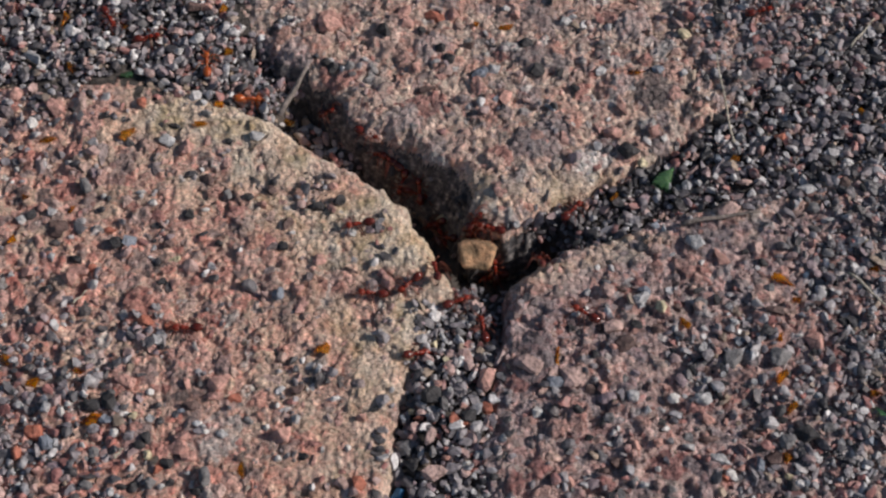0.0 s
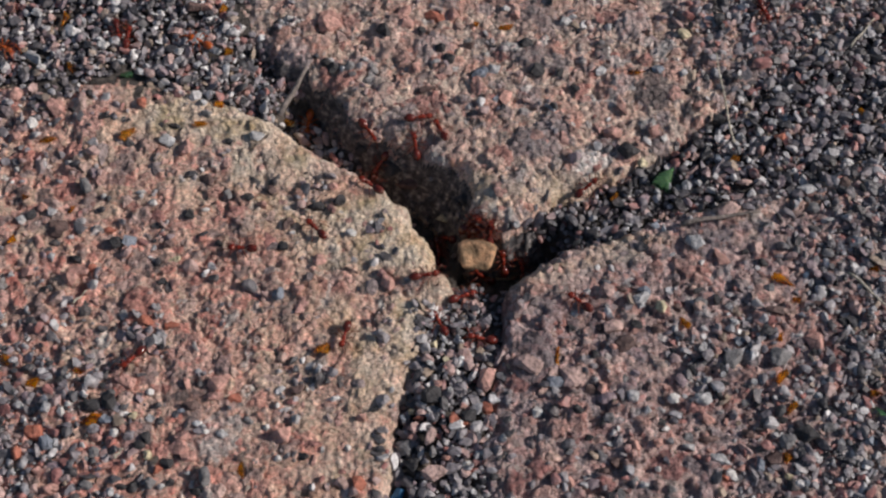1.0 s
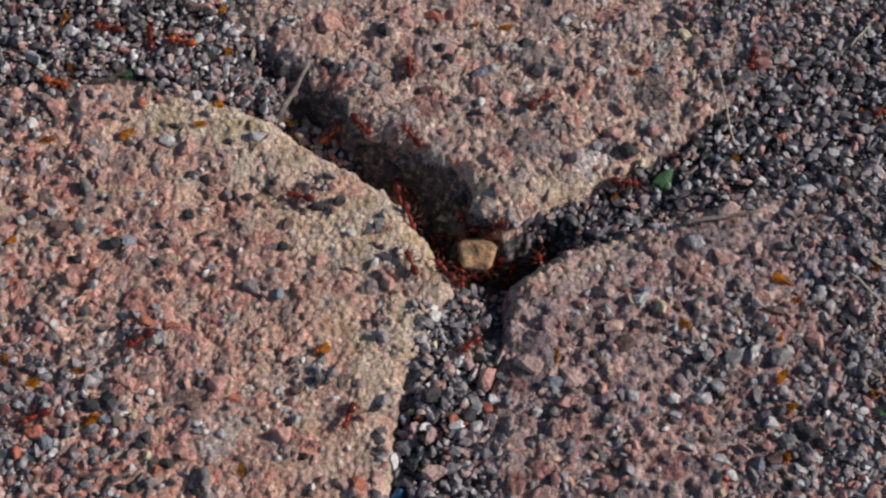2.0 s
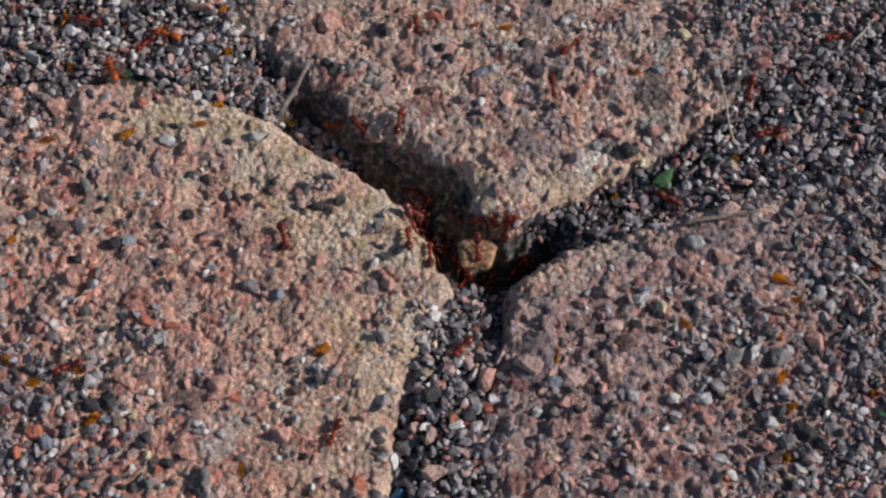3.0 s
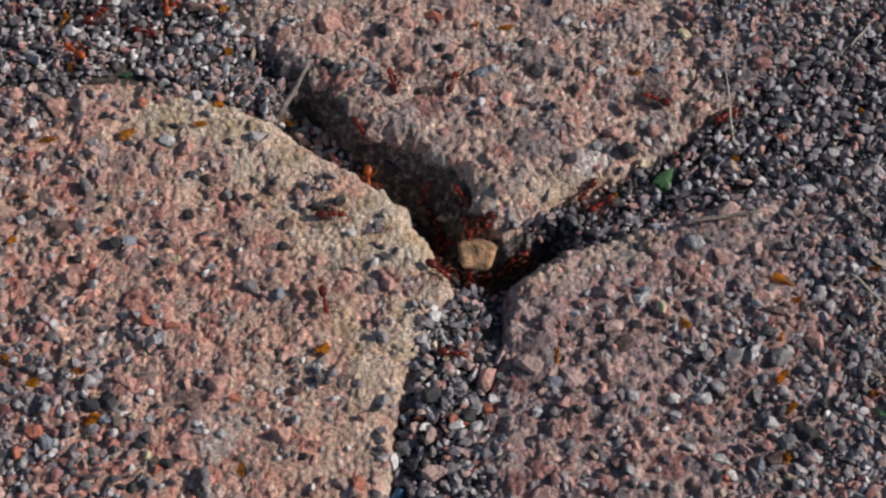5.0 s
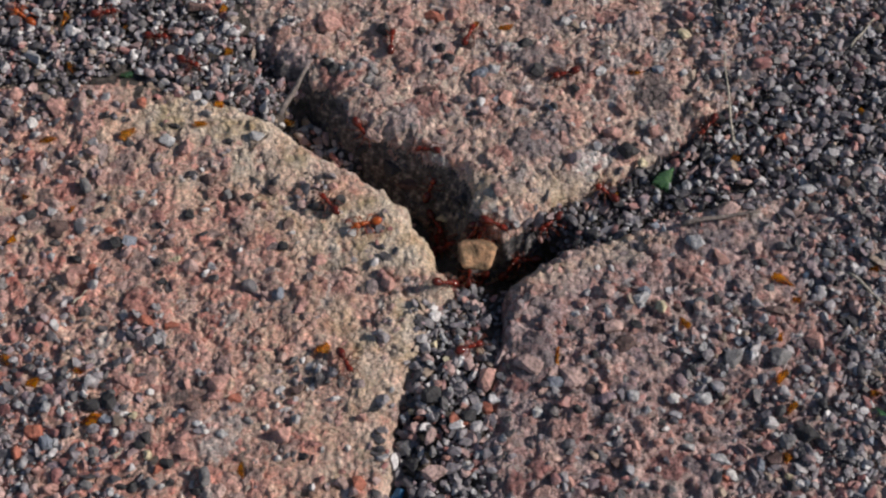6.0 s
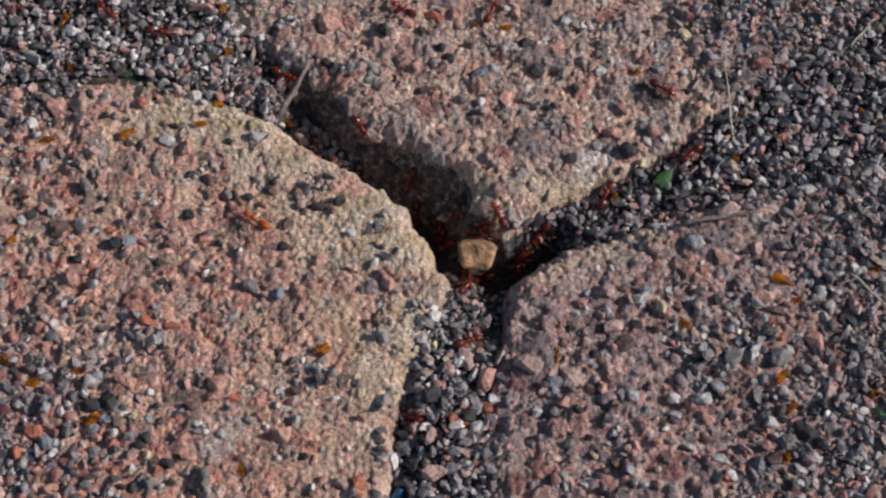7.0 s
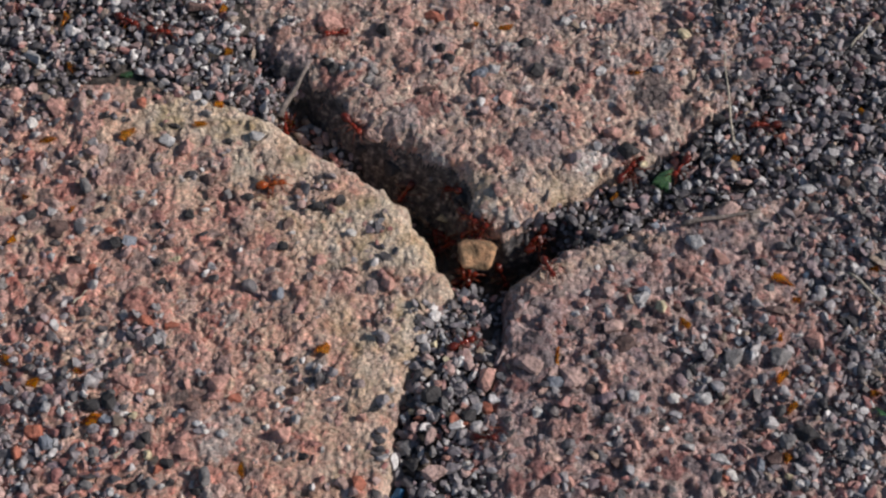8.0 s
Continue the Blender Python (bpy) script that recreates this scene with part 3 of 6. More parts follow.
def loose(x, y, wide, deep, colour, turn):
    """A lesser stone: half set in a block, or lying among the grit. Charcoal ones in blocks often stand in for shaded
    hollows.
    """
    inside = {where: float(depth_in(where, x, y)) for where in BLOCKS}
    bed = max(inside, key=inside.get)
    high = 0.7 * min(wide, deep) + 0.4
    if inside[bed] <= 0.8:
        return pebble(x, y, wide, deep, high, colour, TONES[colour] + " stone among loose joint gravel", turn, 0, "pebble", 13)
    ob = part("stone", hull_mesh("stone", pebble_points(SEED, 15, 1.0, 1.0) * np.array([wide, deep, high]) * 1.08 * MM), STONES[colour], PAVING[bed])
    ob.matrix_local = pose(x * MM, y * MM, (resting(x, y, 0.3 * wide) + 0.1 * high) * MM, 0, SEED.uniform(-12, 12), turn)
    CLEAR.append((x, y, 0.42 * max(wide, deep)))
    return ob


# the stone wedged in the open corner of the joints
bm = bmesh.new()
RIM = [(-3.7, 0.9), (-3.9, 2.5), (-3.0, 3.0), (0.2, 3.0), (2.8, 2.8), (3.9, 2.3), (3.6, 0.4), (3.0, -2.2), (2.2, -2.9), (-2.2, -2.9), (-2.9, -2.3)]
rings = []
for scale, height in ((0.80, -9.0), (0.86, -3.0), (0.94, 0.4), (1.0, 1.4), (0.95, 1.75), (0.76, 2.0), (0.52, 1.7), (0.26, 1.5)):
    rings.append([bm.verts.new((px * scale * MM, (py * scale + 0.66 * max(0.0, 1.4 - height)) * MM, (height + 0.35 * math.sin(1.7 * n + 3 * scale)) * MM)) for n, (px, py) in enumerate(RIM)])
for low_ring, high_ring in zip(rings, rings[1:]):
    for n in range(len(RIM)):
        bm.faces.new((low_ring[n], low_ring[(n + 1) % len(RIM)], high_ring[(n + 1) % len(RIM)], high_ring[n]))
bm.faces.new(rings[-1])
bm.faces.new(rings[0][::-1])
bmesh.ops.recalc_face_normals(bm, faces=bm.faces)
wedge = finish(bm, "wedged_stone")
beige = new("wedged_stone", wedge)
wedge.materials.append(STONES["beige"])
beige.matrix_world = pose(*(Vector((6.6, -0.1, -3.6)) * MM), 6, 0, -4)
tagged(beige, "beige trapezoid sandstone chip wedged in the open joint corner", "stone")

pebble(-24.9, 9.3, 3.9, 3.0, 2.6, "charcoal", "dark round pebble on the pink paving block", 10)
pebble(-20.5, 10.8, 2.9, 2.6, 2.4, "charcoal", "small dark round pebble beside a pink sliver", 0)
pebble(-21.5, 8.5, 3.6, 1.5, 1.7, "pink", "thin pink stone sliver between two dark pebbles", -40)
pebble(-70.8, 14.2, 2.4, 4.2, 3.4, "grey", "upright grey wedge stone casting a long shadow", 30)
pebble(-31.2, -10.3, 3.1, 3.0, 2.0, "blue_grey", "smooth blue-grey pebble set on pinkish concrete", 0)
pebble(-27.0, -30.0, 2.7, 2.6, 2.2, "brown", "dark brown round pebble on pinkish concrete", 0)
pebble(-1.4, -46.5, 5.4, 3.6, 2.8, "rose", "large pale rose stone lying in the gravel joint", 8)
pebble(8.2, -28.0, 3.6, 5.0, 3.2, "pink", "pointed pink granite splinter in the gravel joint", -25, 15)
pebble(8.1, -33.7, 2.3, 3.0, 2.0, "rust", "bright rusty red stone in the gravel joint", 10)
pebble(2.0, -36.2, 2.0, 3.2, 2.0, "rust", "rusty red stone among dark gravel", 12)
pebble(-2.0, -31.6, 5.0, 4.2, 2.8, "charcoal", "dark slate lump in the gravel joint", 25)
pebble(5.0, -35.0, 4.0, 3.4, 2.4, "charcoal", "dark flat stone in the gravel joint", -30)
pebble(-2.3, -39.6, 2.4, 4.0, 2.2, "rose", "pale pink stone with an amber side", -12)
pebble(37.3, 22.5, 5.2, 3.8, 3.0, "charcoal", "dark blue-black stone at the paving edge", -15)
pebble(34.4, 27.2, 4.6, 3.2, 2.6, "pink", "salmon pink stone on the grey-pink block", -10)
pebble(12.8, 35.5, 3.8, 3.6, 1.9, "pink", "salmon pink granite pebble set in concrete", 0)
pebble(36.4, 32.5, 2.2, 4.4, 2.4, "pink", "upright pink stone splinter in a hollow", 15)
pebble(50.4, 52.0, 3.2, 3.2, 2.2, "cream", "cream yellow pebble on the paving block", 20)
pebble(-51.7, 50.1, 4.0, 3.6, 2.4, "pale", "pale grey flat stone on dark gravel", -20)
pebble(-47.6, 47.4, 4.2, 2.0, 2.0, "pale", "long pale grey stone on dark gravel", -40)
pebble(-84.3, 44.7, 5.6, 2.0, 1.8, "pale", "long pale grey splinter on gravel", -30)
pebble(-56.9, 53.7, 1.4, 4.2, 1.2, "pale", "thin pale grey splinter standing in gravel", -30)
pebble(-17.8, 3.3, 2.6, 1.8, 1.2, "white", "small white quartz pebble on the sandy edge", -10)
pebble(-37.6, 26.4, 3.4, 2.8, 2.0, "pale", "flat pale grey stone on sandy concrete", 15)
pebble(-61.1, 1.7, 3.4, 3.2, 2.4, "blue_grey", "blue-grey pebble among darker grit", 0)
pebble(-63.5, 1.1, 2.6, 2.6, 2.2, "charcoal", "dark pebble among darker grit", 0)
pebble(-54.1, -20.2, 3.0, 2.8, 2.2, "pale", "pale blue-grey pebble on the pink block", 20)
pebble(-56.2, -16.2, 3.8, 2.4, 1.6, "rust", "red stone sliver on the pink block", -15)
pebble(-51.6, -16.8, 4.0, 1.6, 1.4, "rust", "flat red stone sliver on the pink block", 5)
pebble(-46.2, -33.5, 4.6, 2.2, 1.8, "brown", "long dark purple stone on the pink block", -5)
pebble(-64.8, -33.4, 4.4, 2.6, 2.2, "charcoal", "dark blue-black stone in loose gravel", -10)
pebble(-61.3, -32.9, 3.2, 3.4, 2.4, "charcoal", "dark angular stone in loose gravel", 10)
pebble(-72.6, -34.1, 2.6, 3.0, 2.2, "pale", "pale grey pebble in loose gravel", 0)
pebble(-70.0, -34.8, 1.8, 1.9, 1.6, "white", "small white quartz pebble in gravel", 0)
pebble(-59.7, -39.1, 2.4, 2.4, 2.0, "white", "white quartz pebble in loose gravel", 0)
pebble(-74.4, -38.9, 4.0, 3.4, 2.4, "rust", "brick red flat stone in gravel", -30)
pebble(-77.2, -43.2, 2.4, 3.4, 2.2, "rust", "brick red stone in loose gravel", 0)
pebble(-72.0, -41.1, 2.8, 3.6, 2.4, "blue_grey", "blue-grey stone in loose gravel", 15)
pebble(-15.1, -48.9, 3.0, 3.4, 2.2, "rust", "orange-red stone at the block's edge", 20)
pebble(-18.1, -48.7, 3.2, 2.4, 2.0, "rose", "pale rose stone at the block's edge", -10)
pebble(-42.8, -47.3, 3.0, 5.0, 2.2, "grey", "smooth grey oval pebble on the pink block", -5)
pebble(-47.5, -29.2, 2.2, 2.4, 2.0, "pink", "small salmon pebble on the pink block", 0)
pebble(-51.5, 23.3, 4.2, 4.0, 2.2, "pink", "round salmon stone set in sandy concrete", 0)
pebble(-61.5, 34.1, 2.6, 2.8, 2.0, "rust", "red pebble on sandy concrete", 0)
pebble(-30.5, -33.5, 1.5, 1.5, 1.2, "white", "tiny white pebble on the pink block", 0)
pebble(-29.8, -43.9, 1.5, 1.6, 1.3, "white", "tiny white pebble on the pink block", 0)
pebble(17.2, -34.8, 2.2, 2.4, 2.0, "white", "white pebble on the purplish block", 0)
pebble(42.7, -32.1, 3.0, 2.2, 2.0, "white", "white quartz pebble on the purplish block", -15)
pebble(47.9, -32.3, 3.8, 3.4, 2.4, "pale", "pale grey stone on the purplish block", 0)
pebble(34.9, -31.6, 2.8, 3.4, 2.2, "pale", "pale greenish-grey stone on the block", 0)
pebble(62.5, -41.1, 3.6, 3.2, 2.4, "grey", "grey angular stone in loose gravel", 10)
pebble(66.2, -39.7, 4.8, 4.0, 2.4, "charcoal", "dark slate stone in loose gravel", -25)
pebble(50.0, -44.5, 4.2, 2.6, 2.0, "pale", "long pale stone in loose gravel", -35)
pebble(51.8, -47.2, 3.0, 2.2, 2.0, "white", "pale angular quartz stone in gravel", -40)
pebble(33.9, -21.5, 4.6, 3.4, 2.0, "brown", "flat grey-brown stone set in the block", 10)
pebble(21.0, -29.0, 4.2, 2.8, 2.0, "blue_grey", "dark blue-grey stone in a hollow", -5)
pebble(44.5, -42.4, 2.8, 2.0, 1.8, "pale", "pale grey pebble beside a hollow", -20)
pebble(72.2, 13.2, 5.4, 2.6, 1.6, "pale", "flat pale grey stone on loose gravel", 5)
pebble(51.0, -31.8, 2.0, 2.4, 1.8, "charcoal", "dark pebble on the purplish block", 0)
pebble(68.3, 26.6, 2.6, 2.8, 2.2, "rust", "orange-red pebble in the gravel joint", 0)
pebble(-7.6, 54.8, 3.2, 3.8, 2.0, "pink", "salmon stone set in the grey-pink block", 5)
pebble(-23.7, 55.9, 5.0, 4.2, 1.8, "pink", "large salmon stone in the grey-pink block", -20)
pebble(-1.7, 56.8, 5.0, 3.0, 1.6, "rust", "red-brown stone in the grey-pink block", -10)
pebble(-4.6, 52.7, 2.2, 2.6, 1.6, "charcoal", "dark stone in the grey-pink block", 0)
pebble(7.7, 41.6, 4.4, 2.6, 1.8, "blue_grey", "blue-grey stone in the grey-pink block", 20)
pebble(-19.4, 43.4, 2.6, 2.8, 2.2, "grey", "grey stone on the grey-pink block", -20)
pebble(-24.5, 44.9, 3.0, 2.0, 2.0, "charcoal", "dark stone on the grey-pink block", -20)
pebble(0.1, -18.9, 1.4, 3.0, 1.4, "pale", "pale pebble in the gravel joint", 20)
pebble(-7.1, -40.9, 3.6, 4.0, 2.2, "grey", "grey stone at the joint's edge", 30)
pebble(-5.8, -45.2, 3.4, 3.6, 2.2, "charcoal", "dark stone at the joint's edge", 0)
pebble(32.0, -17.6, 4.2, 3.8, 2.4, "rose", "round pale rose stone in the purplish block", 0)
pebble(15.9, -25.8, 6.2, 5.2, 2.6, "rose", "broad lavender-rose stone in the purplish block", 20)
pebble(23.9, -27.9, 5.4, 4.6, 2.4, "rose", "broad pale rose lump in the purplish block", -15)
pebble(54.3, -24.6, 5.0, 4.4, 2.2, "grey", "flat warm grey stone in loose gravel", 30)
pebble(69.6, -20.2, 3.4, 5.4, 2.2, "pink", "upright pink stone in loose gravel", 5)
pebble(62.6, -24.0, 5.2, 4.0, 2.4, "grey", "grey angular stone beside amber chips", 20)
pebble(56.0, 7.8, 5.0, 4.0, 1.8, "rose", "pale rose stone at the block's edge", 15)
pebble(48.9, 0.9, 4.4, 3.8, 2.0, "pale", "pale grey lump in the purplish block", 0)
pebble(37.6, -11.5, 3.6, 3.4, 2.2, "pale", "pale blue-grey stone in the purplish block", 0)
pebble(53.5, -2.4, 4.8, 3.2, 1.8, "pink", "long salmon stone in the purplish block", -35)
pebble(-41.3, -29.0, 5.4, 4.4, 1.8, "pink", "broad salmon stone in the pinkish block", 20)
pebble(-47.5, -41.3, 6.0, 4.0, 1.8, "pink", "broad pink stone in the pinkish block", 25)
pebble(-58.6, -28.4, 4.8, 3.4, 1.8, "pink", "flat salmon stone in the pinkish block", -20)
pebble(-69.9, -5.3, 5.6, 3.0, 1.8, "pink", "long salmon stone in the pinkish block", -10)
pebble(-48.6, -3.9, 3.8, 3.6, 2.0, "rose", "rose stone in the pinkish block", 20)
pebble(-74.9, 4.7, 4.6, 3.2, 1.8, "brown", "brownish stone in the pinkish block", 10)
pebble(-47.1, 15.2, 3.6, 3.4, 1.8, "brown", "square brown stone in the pinkish block", 5)
pebble(-31.1, 0.4, 3.2, 2.2, 1.8, "charcoal", "dark stone with a white speck", -20)
pebble(-78.8, 33.0, 5.0, 3.6, 2.0, "pink", "pink stone at the gravel's edge", -30)
pebble(-87.5, 36.2, 3.6, 3.8, 2.0, "pink", "rough pink stone at the gravel's edge", 0)
pebble(-55.5, 25.0, 3.6, 3.0, 2.2, "pale", "pale triangular stone on sandy concrete", -20)
pebble(-83.3, 28.8, 2.6, 3.2, 1.8, "white", "glassy white quartz stone", 10)
pebble(-70.5, 47.8, 3.0, 2.0, 1.6, "white", "white quartz stone on grey gravel", 0)
pebble(-54.9, 46.8, 2.4, 1.8, 1.6, "white", "white quartz pebble on grey gravel", 0)
pebble(-85.9, 56.6, 3.0, 2.8, 2.0, "pale", "pale grey stone on grey gravel", 0)
pebble(-91.4, 58.2, 3.2, 2.6, 2.0, "pink", "salmon pink stone on grey gravel", -15)
pebble(-50.1, 58.3, 3.0, 2.2, 2.0, "pink", "rosy pink stone on grey gravel", -15)
# many charcoal ones on the blocks stand in for shaded hollows and shadows
loose(-85.1, 18.7, 1.6, 1.7, "white", 4)
loose(-74.7, 19.9, 2.3, 1.4, "white", -17)
loose(-82.5, 6.3, 2.5, 2.1, "white", -12)
loose(-78.9, 9.0, 2.1, 2.3, "pink", -20)
loose(-76.8, 8.3, 2.3, 2.3, "pale", 1)
loose(-67.1, 12.0, 1.4, 1.2, "white", -1)
loose(-80.7, 7.3, 2.1, 2.8, "charcoal", -10)
loose(-57.2, 10.4, 2.3, 1.6, "white", -10)
loose(-59.6, 12.7, 2.1, 1.4, "pale", 1)
loose(-46.8, 8.8, 2.0, 1.1, "white", 18)
loose(-49.8, 7.8, 2.3, 3.0, "charcoal", 12)
loose(-72.5, 2.6, 1.4, 1.6, "pale", 0)
loose(-75.3, 3.5, 4.5, 3.0, "brown", 9)
loose(-78.3, 1.1, 2.3, 3.5, "pink", 19)
loose(-71.0, -2.6, 3.4, 2.3, "charcoal", -6)
loose(-67.5, -4.4, 2.0, 1.8, "rust", 6)
loose(-75.8, -2.0, 1.8, 2.1, "pale", -3)
loose(-51.8, -2.3, 3.1, 1.6, "cream", 6)
loose(-53.6, 1.2, 2.7, 2.7, "brown", 2)
loose(-42.8, 12.3, 2.5, 3.2, "grey", -18)
loose(-43.5, 1.2, 2.0, 2.0, "charcoal", -18)
loose(-82.9, -5.9, 1.6, 1.6, "pale", -19)
loose(-79.7, -5.4, 3.1, 3.2, "pink", 6)
loose(-71.8, -6.8, 4.4, 3.4, "pink", -15)
loose(-67.0, -8.2, 2.9, 2.7, "pale", 20)
loose(-76.1, -8.8, 2.7, 2.0, "charcoal", 13)
loose(-51.3, -7.8, 2.9, 2.5, "pink", 9)
loose(-54.0, -7.1, 2.2, 1.8, "charcoal", 4)
loose(-65.4, 4.4, 3.4, 1.6, "rust", -13)
loose(-60.0, 4.1, 2.0, 1.6, "pink", 13)
loose(-73.3, -27.7, 1.7, 1.8, "pale", -5)
loose(-71.1, -28.3, 1.9, 2.2, "charcoal", 17)
loose(-69.6, -27.4, 1.5, 1.8, "pale", 0)
loose(-78.3, -33.3, 2.6, 2.4, "pale", 10)
loose(-73.3, -32.4, 1.9, 2.0, "blue_grey", 1)
loose(-74.9, -34.2, 3.2, 1.5, "grey", -6)
loose(-61.8, -36.2, 2.8, 2.2, "blue_grey", 8)
loose(-56.9, -35.2, 1.9, 2.4, "cream", -20)
loose(-53.7, -35.8, 1.9, 1.9, "pale", -20)
loose(-77.2, -39.6, 2.4, 1.8, "rose", -2)
loose(-76.0, -40.6, 1.9, 2.0, "pink", 17)
loose(-73.2, -41.6, 2.1, 2.8, "blue_grey", -13)
loose(-70.6, -41.1, 2.5, 2.4, "pale", 17)
loose(-58.5, -37.9, 1.9, 1.7, "pink", 13)
loose(-63.0, -39.8, 3.2, 1.9, "pink", -19)
loose(-65.4, -41.4, 1.3, 1.3, "white", 1)
loose(-63.2, -42.8, 2.3, 2.4, "grey", -10)
loose(-64.6, -44.4, 2.3, 1.9, "grey", 16)
loose(-60.9, -45.8, 2.5, 1.3, "pink", 15)
loose(-53.8, -39.9, 2.7, 2.6, "charcoal", 7)
loose(-55.3, -41.5, 2.5, 1.9, "charcoal", -4)
loose(-53.5, -43.0, 2.1, 2.1, "cream", -4)
loose(-51.3, -46.1, 2.1, 2.1, "rust", 12)
loose(-49.9, -44.8, 2.5, 2.6, "charcoal", -4)
loose(-46.1, -46.6, 1.5, 1.1, "pale", -2)
loose(-50.5, -49.3, 1.7, 1.3, "white", -9)
loose(-49.0, -48.6, 2.1, 1.9, "charcoal", 12)
loose(-45.0, -48.7, 1.5, 1.7, "pale", 11)
loose(-44.4, -50.0, 2.5, 1.7, "charcoal", -7)
loose(-55.6, -49.5, 2.5, 2.8, "charcoal", 17)
loose(-57.6, -49.2, 2.5, 1.9, "charcoal", 10)
loose(-59.4, -50.6, 1.7, 1.9, "pale", 13)
loose(-64.1, -49.2, 2.9, 2.1, "grey", -18)
loose(-70.3, -49.8, 3.8, 2.6, "pink", 8)
loose(-73.3, -49.6, 1.9, 2.2, "rose", 16)
loose(-73.0, -46.6, 2.3, 2.8, "pink", 6)
loose(-70.9, -45.1, 2.5, 1.9, "charcoal", 20)
loose(-77.7, -46.5, 1.9, 2.0, "pale", -10)
loose(-76.4, -49.0, 1.7, 1.5, "pale", 16)
loose(-52.6, -48.6, 2.5, 2.6, "grey", 7)
loose(-40.1, -39.1, 2.5, 2.1, "pale", 1)
loose(-43.1, -38.9, 1.3, 1.1, "white", 20)
loose(-48.1, -34.4, 1.7, 1.5, "blue_grey", 19)
loose(-54.2, -30.7, 1.9, 1.5, "white", 9)
loose(-42.1, -31.6, 3.6, 2.2, "pink", 12)
loose(-46.3, -42.9, 4.6, 3.2, "pink", -11)
loose(-47.1, -39.7, 3.8, 2.1, "pink", 13)
loose(-25.2, -30.2, 1.1, 0.9, "white", 4)
loose(-35.6, -36.5, 2.5, 1.7, "grey", -9)
loose(-32.2, -37.8, 1.3, 1.5, "white", 0)
loose(-25.4, -43.5, 2.3, 1.5, "charcoal", -10)
loose(-23.4, -44.3, 1.2, 2.7, "pink", -4)
loose(-17.3, -41.9, 1.2, 1.5, "white", -8)
loose(-19.4, -31.8, 0.8, 1.1, "white", -16)
loose(-21.9, -42.1, 1.0, 1.5, "pale", -1)
loose(-29.2, -39.3, 4.2, 4.3, "pink", -4)
loose(-14.9, -36.1, 2.3, 2.1, "pink", 14)
loose(-12.3, -34.3, 2.7, 1.1, "charcoal", 19)
loose(-7.7, -35.1, 2.3, 1.9, "blue_grey", -19)
loose(-7.2, -32.8, 1.9, 1.3, "brown", 15)
loose(-38.4, -32.1, 3.0, 2.4, "rust", -19)
loose(38.3, -10.0, 2.8, 2.4, "blue_grey", -2)
loose(37.5, -13.2, 2.6, 1.5, "pale", -18)
loose(31.4, -10.1, 2.8, 3.3, "rose", 3)
loose(30.0, -15.0, 1.9, 2.4, "pink", 15)
loose(29.6, -17.3, 1.7, 2.6, "brown", 0)
loose(36.8, -17.1, 3.2, 2.0, "charcoal", -3)
loose(40.4, -18.2, 2.8, 2.6, "brown", 2)
loose(41.2, -13.8, 2.2, 2.9, "cream", 8)
loose(43.7, -17.8, 1.5, 1.8, "pale", -13)
loose(44.1, -20.0, 1.5, 1.5, "pale", 13)
loose(48.5, -21.7, 2.4, 2.2, "pale", 12)
loose(51.3, -22.6, 1.9, 2.4, "pink", 8)
loose(48.9, -24.8, 2.6, 1.7, "grey", -4)
loose(25.2, -14.5, 1.9, 1.5, "pale", 7)
loose(24.1, -17.6, 1.9, 1.5, "charcoal", -12)
loose(27.2, -13.4, 1.5, 1.3, "white", 0)
loose(26.4, -12.3, 2.2, 2.2, "pink", -12)
loose(28.5, -23.6, 1.5, 2.6, "charcoal", 4)
loose(31.8, -22.1, 1.5, 1.3, "pink", -6)
loose(48.8, -12.5, 2.8, 2.7, "grey", -8)
loose(52.2, -11.6, 2.0, 2.7, "charcoal", -1)
loose(48.8, -9.5, 2.6, 1.3, "charcoal", 16)
loose(34.1, -9.3, 2.8, 1.6, "brown", -11)
loose(44.5, -13.8, 1.7, 2.2, "brown", 6)
loose(27.5, -10.0, 1.5, 1.8, "pale", -15)
loose(70.5, -7.7, 1.1, 2.5, "white", 0)
loose(54.2, -13.5, 1.7, 2.4, "pale", 11)
loose(58.1, -15.5, 1.3, 1.3, "white", -3)
loose(55.6, -20.4, 2.8, 2.2, "blue_grey", -11)
loose(55.0, -16.8, 2.2, 1.8, "pale", 12)
loose(63.2, -14.1, 4.4, 2.2, "brown", -7)
loose(66.7, -19.4, 1.5, 1.3, "white", -13)
loose(75.3, -16.5, 2.9, 2.0, "charcoal", 8)
loose(78.5, -16.8, 1.5, 2.3, "pale", 16)
loose(76.6, -14.6, 2.2, 1.8, "pale", -12)
loose(78.1, -11.4, 2.0, 1.8, "pink", 6)
loose(81.5, -13.5, 2.7, 1.6, "pale", 4)
loose(80.3, -18.1, 2.4, 2.0, "brown", 0)
loose(78.2, -21.9, 2.0, 2.5, "grey", 10)
loose(80.8, -23.4, 1.5, 2.7, "pale", -3)
loose(72.3, -15.0, 1.3, 3.4, "pale", 12)
loose(81.1, -20.7, 2.6, 1.8, "rose", 2)
loose(67.9, -14.8, 1.5, 1.6, "blue_grey", 19)
loose(62.1, -9.3, 2.6, 2.2, "grey", 11)
loose(71.6, -11.9, 2.7, 2.0, "brown", 12)
loose(74.9, -6.9, 2.0, 1.8, "charcoal", 3)
loose(75.0, -13.6, 1.8, 1.1, "pale", 4)
loose(64.5, -17.6, 1.5, 2.7, "rose", 13)
loose(45.3, -27.3, 1.9, 2.6, "grey", 1)
loose(48.9, -28.1, 2.1, 2.4, "pale", 6)
loose(51.9, -27.2, 1.5, 1.5, "pale", -5)
